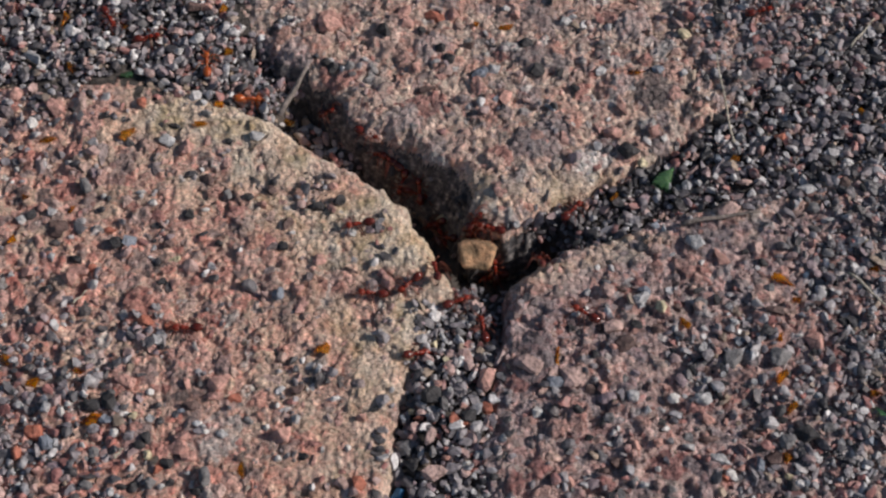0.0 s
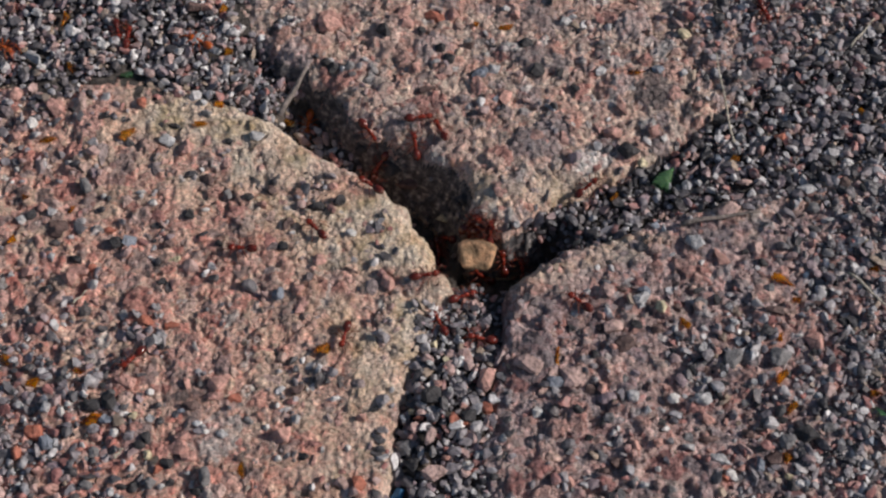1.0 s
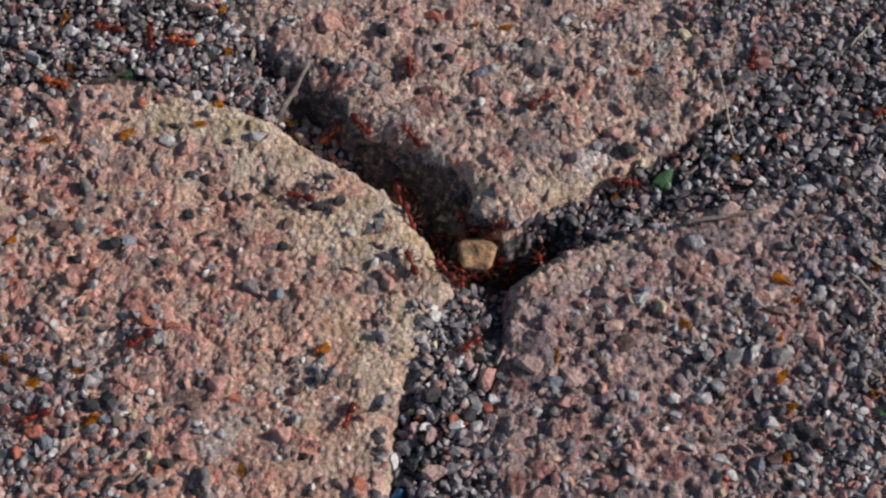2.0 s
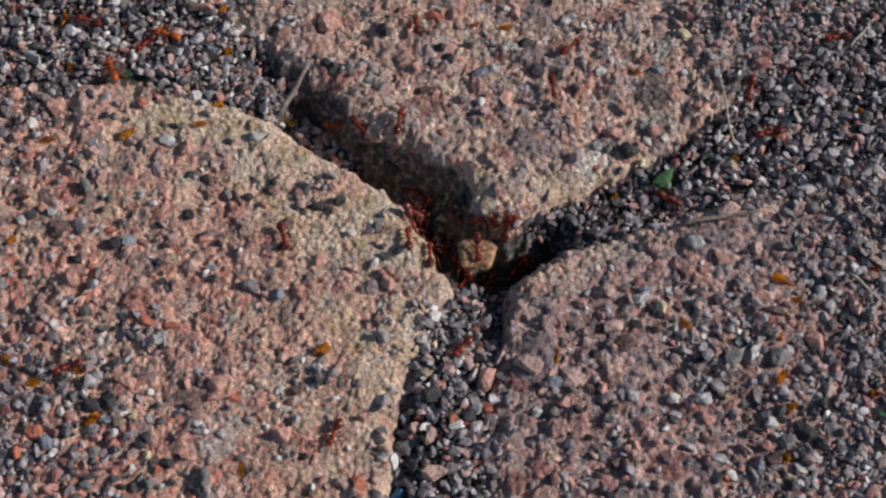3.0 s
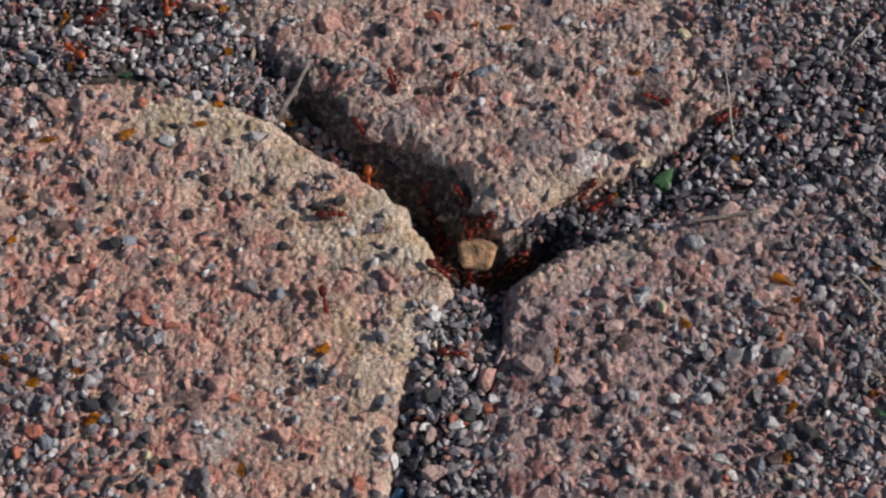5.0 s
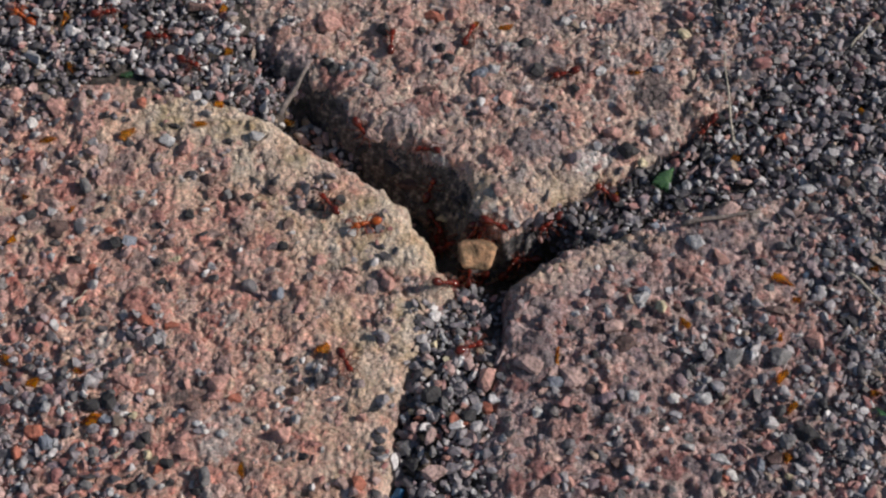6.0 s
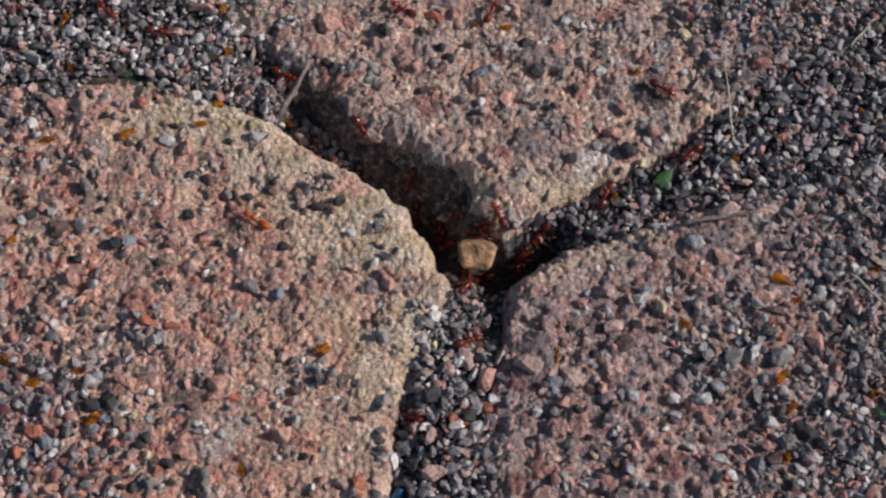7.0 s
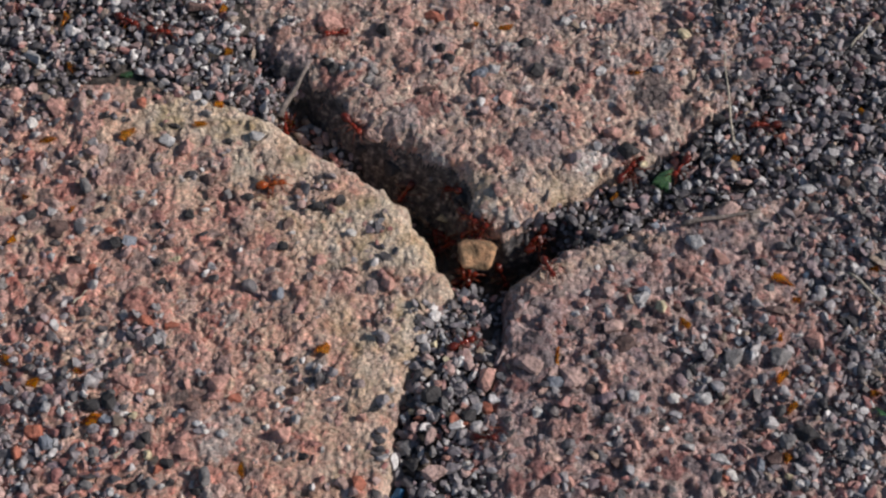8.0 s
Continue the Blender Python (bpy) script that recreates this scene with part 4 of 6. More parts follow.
loose(50.8, -34.9, 1.3, 1.5, "pale", 8)
loose(33.7, -34.2, 1.5, 1.9, "rose", -9)
loose(37.5, -34.7, 1.5, 2.4, "pale", -3)
loose(40.0, -34.4, 1.9, 1.3, "pale", -13)
loose(32.0, -38.1, 1.3, 1.5, "pale", -7)
loose(40.5, -38.6, 1.7, 1.3, "white", 11)
loose(39.8, -37.2, 2.5, 1.5, "charcoal", -16)
loose(29.0, -42.8, 1.2, 1.3, "rose", 10)
loose(26.7, -40.2, 2.7, 1.9, "charcoal", -7)
loose(30.1, -41.3, 2.3, 1.3, "pale", -7)
loose(30.5, -36.2, 2.7, 2.1, "grey", 12)
loose(24.9, -34.7, 2.5, 1.9, "charcoal", 4)
loose(27.2, -30.4, 2.3, 2.2, "brown", 16)
loose(29.3, -30.2, 2.3, 3.2, "pink", 1)
loose(48.1, -36.2, 3.6, 2.1, "pink", -14)
loose(51.5, -36.8, 1.5, 1.9, "pink", 3)
loose(50.3, -48.0, 2.3, 1.9, "rust", 8)
loose(38.6, -46.5, 1.2, 1.3, "white", -8)
loose(34.5, -48.3, 1.2, 1.5, "white", 8)
loose(35.9, -49.3, 1.9, 1.5, "pale", -10)
loose(38.5, -49.3, 2.3, 2.3, "rose", -9)
loose(40.9, -50.0, 1.7, 1.9, "grey", 15)
loose(25.3, -49.0, 2.1, 1.5, "pale", 1)
loose(22.8, -48.6, 1.8, 2.7, "pink", 8)
loose(44.6, -40.4, 1.9, 2.8, "grey", -12)
loose(38.9, -41.4, 2.1, 2.1, "pink", 5)
loose(34.9, -41.8, 2.3, 2.5, "pink", 14)
loose(29.0, -46.8, 2.3, 2.1, "brown", -9)
loose(31.2, -44.9, 2.3, 2.5, "brown", 5)
loose(48.3, -40.1, 4.2, 1.3, "brown", 5)
loose(70.5, -38.1, 3.0, 2.4, "grey", -16)
loose(72.2, -41.3, 1.9, 2.4, "pale", 1)
loose(76.8, -40.9, 2.8, 2.6, "blue_grey", 9)
loose(75.7, -36.3, 1.5, 1.5, "white", -20)
loose(76.8, -38.0, 1.9, 2.0, "pale", 10)
loose(69.3, -31.7, 1.9, 2.0, "pale", -13)
loose(55.6, -32.9, 1.9, 1.7, "grey", 13)
loose(57.8, -33.2, 1.5, 1.7, "charcoal", 14)
loose(57.2, -45.3, 1.7, 3.6, "blue_grey", 1)
loose(59.8, -44.4, 3.2, 3.6, "brown", 14)
loose(66.9, -43.7, 2.1, 2.4, "pale", 9)
loose(61.9, -47.7, 1.7, 1.7, "cream", -13)
loose(64.9, -49.0, 2.3, 1.9, "blue_grey", 10)
loose(53.1, -50.3, 1.2, 1.7, "pale", 10)
loose(53.7, -45.9, 2.1, 2.1, "pink", -8)
loose(55.6, -39.0, 2.7, 2.4, "brown", -9)
loose(58.9, -38.5, 1.5, 1.5, "pink", 19)
loose(57.1, -38.3, 1.3, 0.9, "pale", 19)
loose(70.5, -46.9, 2.9, 2.1, "pink", 1)
loose(70.8, -49.3, 2.5, 1.5, "pink", 10)
loose(74.8, -49.5, 2.1, 2.6, "pale", -13)
loose(78.1, -43.8, 2.1, 2.0, "pale", 8)
loose(75.9, -44.8, 1.3, 1.5, "pale", 14)
loose(60.3, -39.4, 1.9, 1.5, "pale", -5)
loose(62.0, -36.6, 2.3, 1.7, "charcoal", 2)
loose(68.0, -28.4, 1.9, 1.8, "pale", 16)
loose(70.6, -29.5, 1.5, 1.8, "pale", 20)
loose(57.4, -29.2, 1.3, 1.3, "white", 6)
loose(63.9, -32.0, 1.5, 2.0, "rose", -11)
loose(72.2, -29.7, 1.7, 1.8, "pink", -1)
loose(58.2, -26.7, 2.1, 1.5, "rose", 20)
loose(43.1, 15.0, 2.5, 1.4, "pale", -15)
loose(48.8, 16.1, 2.1, 2.6, "pale", -8)
loose(53.5, 14.4, 2.1, 1.9, "pale", 6)
loose(58.1, 17.1, 1.6, 1.9, "pale", 15)
loose(54.4, 17.3, 1.8, 2.1, "pale", 4)
loose(51.0, 16.3, 1.6, 1.6, "pale", 14)
loose(45.1, 16.2, 1.4, 2.3, "pale", 3)
loose(43.6, 9.7, 1.6, 1.4, "rose", -2)
loose(41.3, 5.0, 2.2, 2.0, "blue_grey", -20)
loose(72.8, 9.0, 2.7, 3.0, "grey", -13)
loose(75.3, 5.9, 3.2, 1.4, "pale", 6)
loose(70.6, 3.5, 1.4, 1.8, "rose", 12)
loose(68.4, -1.1, 1.8, 3.0, "grey", -6)
loose(60.6, 16.1, 4.6, 1.6, "rose", -1)
loose(44.3, -1.4, 1.3, 1.1, "pale", 6)
loose(49.7, -3.7, 1.5, 1.4, "white", -17)
loose(58.4, -1.4, 1.6, 1.6, "charcoal", 17)
loose(61.6, -3.6, 2.4, 2.0, "charcoal", 1)
loose(74.3, -1.8, 2.7, 3.2, "grey", 3)
loose(73.8, 3.0, 2.3, 1.4, "rose", -8)
loose(80.2, 2.2, 1.8, 2.1, "pale", -2)
loose(82.1, 1.0, 2.0, 1.6, "cream", 14)
loose(84.0, 1.7, 1.1, 1.6, "pale", 8)
loose(71.9, 0.8, 2.3, 2.1, "pink", -14)
loose(60.8, -0.4, 2.7, 3.4, "rose", -14)
loose(82.7, 13.0, 2.3, 2.8, "charcoal", -1)
loose(79.5, 14.4, 2.8, 3.1, "brown", -7)
loose(79.2, 7.2, 2.1, 1.6, "charcoal", 19)
loose(84.9, 8.9, 1.6, 1.6, "pale", 19)
loose(-38.4, 11.7, 2.7, 1.8, "charcoal", -20)
loose(-35.6, 9.8, 2.5, 2.1, "pink", -8)
loose(-27.5, -9.2, 2.4, 2.0, "pink", 20)
loose(-17.8, -4.9, 3.1, 1.1, "brown", -16)
loose(-10.7, -7.8, 2.6, 4.0, "pink", 16)
loose(-34.0, 13.4, 2.0, 3.0, "brown", 10)
loose(-12.1, 7.1, 1.6, 2.3, "charcoal", 1)
loose(-21.8, 14.3, 2.9, 2.1, "pink", -20)
loose(-23.9, -2.7, 2.9, 2.7, "pink", 15)
loose(-30.3, 5.6, 2.7, 3.4, "brown", -7)
loose(-24.2, 54.2, 6.0, 4.9, "pink", 1)
loose(-12.3, 52.1, 3.6, 3.2, "charcoal", -16)
loose(2.5, 43.0, 1.9, 1.4, "white", 14)
loose(1.3, 44.8, 2.6, 3.1, "charcoal", 9)
loose(-0.5, 47.5, 2.6, 2.4, "charcoal", -15)
loose(-1.6, 44.0, 2.1, 1.4, "pale", 19)
loose(13.3, 58.6, 2.2, 1.5, "white", -14)
loose(15.3, 56.8, 2.4, 2.2, "pink", 7)
loose(17.2, 49.2, 3.3, 3.2, "charcoal", 12)
loose(19.4, 42.5, 3.5, 3.4, "charcoal", -19)
loose(15.6, 41.7, 2.1, 1.9, "rose", 11)
loose(16.9, 34.9, 2.1, 1.2, "rose", -13)
loose(1.9, 57.2, 3.4, 3.5, "pink", 12)
loose(-8.2, 57.1, 2.9, 4.9, "pink", -17)
# takes the place of the shadow beside the grey stone
loose(-22.7, 43.2, 2.8, 3.1, "charcoal", 3)
loose(10.6, 42.6, 3.3, 2.6, "pale", 5)
loose(-5.7, 43.0, 2.1, 2.4, "pink", 6)
loose(-0.5, 41.2, 2.8, 1.9, "pink", -6)
loose(24.1, 41.8, 1.9, 1.7, "charcoal", 17)
loose(27.3, 37.9, 2.8, 2.1, "charcoal", 2)
loose(5.4, 49.1, 3.1, 2.4, "brown", -8)
loose(25.7, 55.2, 3.6, 2.5, "pale", -9)
loose(-3.4, 37.9, 4.7, 1.7, "brown", 10)
loose(32.1, 42.2, 3.5, 2.4, "pale", 13)
loose(44.5, 42.4, 2.9, 2.2, "blue_grey", -5)
loose(50.0, 37.3, 2.8, 1.4, "charcoal", -17)
loose(52.4, 38.0, 1.2, 1.2, "white", -14)
loose(52.1, 34.0, 2.1, 2.4, "pink", -6)
loose(49.7, 41.6, 1.9, 2.2, "pale", -9)
loose(56.0, 31.0, 4.0, 2.4, "charcoal", -15)
loose(56.0, 28.6, 1.6, 1.7, "pale", 2)
loose(57.6, 27.1, 1.6, 1.9, "pink", -5)
loose(44.7, 26.0, 1.6, 1.9, "white", -4)
loose(43.0, 27.7, 3.0, 3.1, "pink", 14)
loose(40.1, 20.6, 2.3, 2.3, "cream", -19)
loose(49.6, 23.1, 1.6, 1.7, "pink", 18)
loose(50.9, 22.4, 1.6, 2.6, "rose", -2)
loose(55.3, 21.2, 2.1, 2.8, "blue_grey", 9)
loose(54.1, 25.7, 2.1, 1.2, "pale", 1)
loose(60.3, 26.7, 2.1, 2.1, "pale", 6)
loose(64.4, 27.9, 1.6, 2.6, "pale", -8)
loose(66.9, 29.8, 2.4, 2.9, "pale", 3)
loose(68.8, 38.0, 2.2, 2.2, "pale", -3)
loose(66.4, 38.4, 1.4, 1.9, "rose", 10)
loose(64.9, 43.8, 2.2, 2.2, "pink", 16)
loose(70.2, 28.1, 2.6, 1.4, "rose", -13)
loose(64.5, 23.1, 2.3, 2.6, "pink", -10)
loose(60.2, 39.7, 1.9, 1.7, "brown", 5)
loose(-52.5, 58.0, 4.2, 3.2, "brown", 15)
loose(-50.8, 43.6, 2.6, 1.9, "pale", -10)
loose(-82.8, 42.4, 2.2, 1.7, "white", 14)
loose(-66.7, 44.0, 2.4, 1.5, "pale", -19)
loose(-66.6, 48.7, 1.5, 2.2, "pale", 0)
loose(-71.4, 49.8, 2.0, 1.7, "pale", -2)
loose(-62.5, 41.7, 3.1, 2.0, "pale", -8)
loose(-54.4, 28.8, 2.8, 1.9, "charcoal", -16)
loose(-48.2, 31.8, 2.6, 1.7, "grey", -17)
loose(-49.0, 34.6, 1.9, 1.9, "pale", 14)
loose(-43.1, 24.9, 1.6, 1.4, "charcoal", -16)
loose(-40.7, 37.9, 1.9, 1.4, "pink", 1)
loose(-36.8, 40.9, 1.7, 1.5, "pale", -12)
loose(-68.6, 30.4, 2.6, 1.9, "charcoal", -1)
loose(-75.4, 32.6, 2.4, 1.7, "charcoal", -19)
loose(-72.3, 36.6, 2.4, 1.7, "charcoal", -2)
loose(-85.9, 25.9, 2.8, 2.4, "pink", 18)
loose(-79.0, 34.6, 3.3, 2.7, "pink", -15)
loose(14.6, 6.8, 1.6, 1.8, "pale", 7)
loose(22.6, 9.8, 1.4, 1.6, "pale", -9)
loose(26.7, 12.7, 2.0, 1.4, "pale", -17)
loose(29.9, 9.2, 1.8, 1.6, "pale", -10)
loose(25.2, 9.4, 2.0, 1.6, "pale", 5)
loose(28.6, 12.3, 1.1, 2.1, "pink", -1)
loose(0.1, -14.0, 1.3, 1.8, "pale", 1)
loose(-1.0, -15.9, 1.7, 1.1, "pale", 19)
loose(3.3, -17.5, 2.2, 2.9, "grey", 14)
loose(6.5, -18.1, 1.5, 1.5, "pale", -14)
loose(1.7, -14.9, 1.5, 2.0, "grey", 10)
loose(4.2, -10.3, 1.7, 1.6, "pink", 6)
loose(-2.5, -24.5, 1.7, 1.5, "pale", 11)
loose(-1.7, -20.3, 2.1, 1.7, "cream", 13)
loose(-0.9, -28.9, 1.7, 1.9, "pink", -20)
loose(0.6, -24.1, 1.7, 1.9, "cream", 16)
loose(-4.1, -31.6, 1.9, 1.5, "pale", -6)
loose(1.2, -30.1, 1.5, 1.5, "pale", 17)
loose(-5.9, -33.7, 2.1, 1.7, "cream", 18)
loose(-2.5, -35.1, 1.5, 1.5, "pale", 16)
loose(-4.1, -35.4, 2.7, 1.1, "rust", 5)
loose(3.7, -33.4, 1.9, 1.5, "pink", 3)
loose(3.7, -36.8, 1.7, 1.5, "rust", 12)
loose(-5.6, -39.0, 2.1, 1.9, "pink", 0)
loose(-1.9, -42.4, 1.7, 2.5, "grey", -2)
loose(-5.5, -44.0, 2.7, 2.8, "charcoal", -10)
loose(0.6, -43.3, 1.7, 1.5, "pink", 5)
loose(4.2, -44.5, 1.9, 1.3, "white", 11)
loose(6.3, -43.3, 1.5, 1.7, "pale", 7)
loose(5.7, -47.3, 1.4, 1.9, "pale", -8)
loose(7.3, -40.0, 1.7, 1.1, "rose", 20)
loose(9.2, -47.7, 1.8, 1.7, "charcoal", -9)
loose(-10.9, 23.8, 5.3, 4.7, "charcoal", 10)
loose(-7.2, 21.1, 5.4, 3.0, "brown", 10)
loose(-2.5, 20.1, 1.6, 1.4, "grey", 10)
loose(0.2, 14.2, 4.6, 1.9, "cream", 10)
loose(4.1, 14.4, 3.0, 2.5, "charcoal", 10)
loose(-16.7, 27.6, 3.5, 2.8, "charcoal", 10)
loose(6.6, 8.1, 2.5, 2.0, "grey", 10)
loose(-24.3, 31.5, 2.1, 3.5, "rose", 10)
loose(-26.0, 31.0, 2.8, 2.6, "rose", 10)
loose(-22.7, 28.7, 2.8, 1.6, "pale", 10)
loose(-21.1, 27.7, 1.4, 1.6, "pale", 10)
loose(-28.0, 35.2, 2.6, 1.4, "blue_grey", 10)
loose(-29.4, 34.6, 3.3, 1.9, "pale", 10)
loose(-31.7, 35.6, 1.7, 1.7, "cream", 10)

chip(-79.7, 25.4, 4.6, 1.7, 5)
chip(-64.1, 26.2, 4.6, 2.6, 40)
chip(-77.0, 42.0, 3.6, 2.0, 95)
chip(-80.1, 55.4, 5.0, 2.4, 60)
chip(-66.9, 53.2, 2.2, 1.9, 0)
chip(-44.7, 47.2, 2.6, 2.0, 10)
chip(-45.8, 34.3, 2.8, 2.0, 70)
chip(-48.9, 28.8, 3.2, 1.9, -20)
chip(-82.3, 11.2, 2.3, 2.0, 0)
chip(-72.6, 8.5, 2.4, 2.0, 0)
chip(-81.5, -24.2, 3.0, 2.2, -30)
chip(-76.2, -29.0, 5.0, 2.2, 25)
chip(-67.3, -26.4, 3.0, 1.6, -10)
chip(-64.4, -36.0, 4.2, 2.6, 20)
chip(-36.0, -46.1, 3.9, 2.2, 100)
chip(-22.4, -22.1, 3.2, 2.8, 30)
chip(7.0, 54.2, 2.4, 2.0, -30)
chip(13.0, 53.9, 4.4, 1.7, 0)
chip(40.1, 41.8, 3.4, 2.0, -10)
chip(65.0, -7.5, 6.4, 1.9, -24)
chip(67.6, -11.2, 2.0, 2.0, 0)
chip(45.7, -16.6, 3.8, 2.0, 110)
chip(21.7, -23.8, 4.2, 1.8, 88)
chip(63.3, -19.8, 2.8, 1.6, 80)
chip(62.8, -28.6, 3.6, 2.9, 60)
chip(64.2, -34.8, 3.8, 2.8, 50)
chip(62.0, -44.2, 3.0, 2.2, 70)
chip(82.8, -5.6, 2.6, 2.0, 20)
chip(79.9, -31.2, 3.6, 3.0, 110)
chip(85.4, 32.5, 2.2, 1.9, 0)
chip(34.2, 14.0, 3.0, 1.8, 40)
chip(58.9, 21.5, 2.2, 2.0, 0)
chip(-2.8, -39.9, 3.6, 1.5, 80)
chip(-32.3, 35.5, 2.8, 1.8, -10)
chip(-84.0, 1.5, 3.0, 2.2, 10)
chip(-46.5, 58.0, 3.2, 1.9, 60)
shard(44.2, 17.6, [(-2.3, -0.6), (-1.2, 0.9), (0.4, 1.7), (2.4, 2.4), (1.7, 0.2), (0.9, -2.6), (-0.6, -2.0)], 1.0, 0, 14, green_glass, "bright green translucent glass shard at the joint")
chip(-65.2, 41.3, 3.6, 2.2, -10, green_glass, "green glass shard half sunk in gravel", 20, "glass_shard", "glass shards")
chip(79.8, -35.4, 4.0, 1.9, -30, green_glass, "sea-green glass splinter in loose gravel", 20, "glass_shard", "glass shards")
blue_bit = chip(-8.4, -49.7, 3.8, 2.6, 15, blue_plastic, "bright blue plastic fragment at the joint", 10, "plastic_fragment", "plastic litter")
blue_bit["category"] = "plastic"

stem("twig", "short grey twig leaning over the shaded joint", -33.1, 30.6, 0.9, 11.7, 61.2, 1.5, dry_stem, 16, 0.2)
stem("twig", "thin dark twig lying on the purplish block", 46.3, 4.2, 2.3, 15.9, 10.2, 1.1, dry_stem, 0, 0.4)
stem("straw", "pale dry straw lying across loose gravel", 77.2, -6.7, 2.7, 11.0, -50.9, 0.6, straw_skin, 0, 0.5, "straw")
stem("straw", "short pale straw bit on gravel", 84.9, 48.0, 0.9, 9.2, 50.4, 0.5, straw_skin, 3, 0.2, "straw")
stem("straw", "tiny pale straw bit on the pink block", -70.2, -12.5, 1.0, 3.6, 48.3, 0.45, straw_skin, 3, 0.1, "straw")
stem("straw", "tiny white curved straw bit on gravel", -58.9, -44.7, 2.1, 2.3, 54.2, 0.6, straw_skin, 5, 0.3, "straw")
long_straw = stem("straw", "long pale straw nudged by passing ants", 58.3, 23.4, 1.0, 21.1, 95.5, 0.5, straw_skin, 2, 0.25, "straw")


# ---- ants ----
def ball(bm, x, y, z, rx, ry, rz, rows=10):
    made = bmesh.ops.create_uvsphere(bm, u_segments=14, v_segments=rows, radius=1.0, matrix=Matrix.LocRotScale((x, y, z), Euler((0, math.pi / 2, 0)), (rz, ry, rx)))
    return made["verts"]


def ant_part(name, skin, ant, balls=(), bars=()):
    bm = bmesh.new()
    for b in balls:
        ball(bm, *b)
    for places, radii in bars:
        tube(bm, places, radii, 6)
    return part(name, finish(bm, name, MM), skin, ant)


def build_ant(words, red_chitin, dark_chitin, leg_chitin):
    """A worker ant, six millimetres long, facing along x."""
    ant = thing("ant", words, "ant", group="ants")
    ant_part("gaster", dark_chitin, ant, [(-2.15, 0, 1.35, 1.25, 0.88, 0.84), (-1.25, 0, 1.3, 0.5, 0.5, 0.5)])
    ant_part("petiole", red_chitin, ant, [(-0.75, 0, 1.28, 0.26, 0.24, 0.42)])
    ant_part("thorax", red_chitin, ant, [(0.55, 0, 1.5, 0.66, 0.46, 0.46), (-0.1, 0, 1.42, 0.62, 0.36, 0.38), (1.15, 0, 1.5, 0.25, 0.2, 0.2)])
    head = ant_part("head", red_chitin, ant, [(1.8, 0, 1.5, 0.72, 0.66, 0.48), (1.65, 0.3, 1.52, 0.42, 0.32, 0.38), (1.65, -0.3, 1.52, 0.42, 0.32, 0.38)])
    for side in (1, -1):
        ant_part("mandible", dark_chitin, head, (), [([(2.35, 0.3 * side, 1.35), (2.75, 0.32 * side, 1.22), (2.95, 0.05 * side, 1.2)], [0.15, 0.12, 0.05])])
        ant_part("eye", dark_chitin, head, [(1.95, 0.56 * side, 1.68, 0.16, 0.1, 0.14)])
        ant_part("antenna", leg_chitin, ant, (), [([(2.25, 0.25 * side, 1.7), (2.75, 0.75 * side, 2.3), (3.1, 1.1 * side, 2.35), (3.7, 1.15 * side, 1.7), (4.1, 1.0 * side, 1.1)], [0.09, 0.08, 0.09, 0.1, 0.07])])
        for hip, knee, shin, foot in (((0.95, 0.3, 1.25), (0.7, 1.0, 0.9), (1.25, 1.75, -0.35), (1.75, 2.3, -1.25)),
                                      ((0.4, 0.34, 1.2), (0.05, 1.25, 0.95), (-0.1, 2.0, -0.3), (-0.15, 2.75, -1.2)),
                                      ((-0.15, 0.3, 1.2), (-0.75, 1.1, 1.0), (-1.45, 1.85, -0.3), (-2.2, 2.55, -1.2))):
            places = [(0, 0, 0)] + [(p[0], p[1] * side, p[2]) for p in (knee, shin, foot)]
            leg = ant_part("leg", leg_chitin, ant, (), [(places, [0.10, 0.11, 0.07, 0.035])])
            leg.location = Vector((hip[0], hip[1] * side, hip[2])) * MM
    return ant


def bareness(x, y):
    """How much grit the open joint keeps: next to none but at its far end."""
    near_end = smooth(np.hypot(x - CRACK[0][0], y - CRACK[0][1]), 12, 5)
    hollow = np.minimum(segment_distance(x, y, CRACK[3], CRACK[4]), segment_distance(x, y, CRACK[4], CRACK[5]))
    shaded = segment_distance(x, y, np.array((-35.7, 44.6)), np.array((-25.9, 34.2)))
    foot_east = (x > 7.2) & (x < 12.5) & (y > -20) & (y < -5)
    return np.where(foot_east, 0.3, np.where(shaded < 2.5, 0.6, 1)) * np.where(pit(x, y) < 8, 0.03 + 0.7 * near_end, 1) * np.where((hollow < 4.5) & (x < 23) & (y > -5), 0.12, 1)


LOW, HIGH = (-108, -62), (108, 74)
rng = np.random.RandomState(17)
spots, dark_spots = [], []
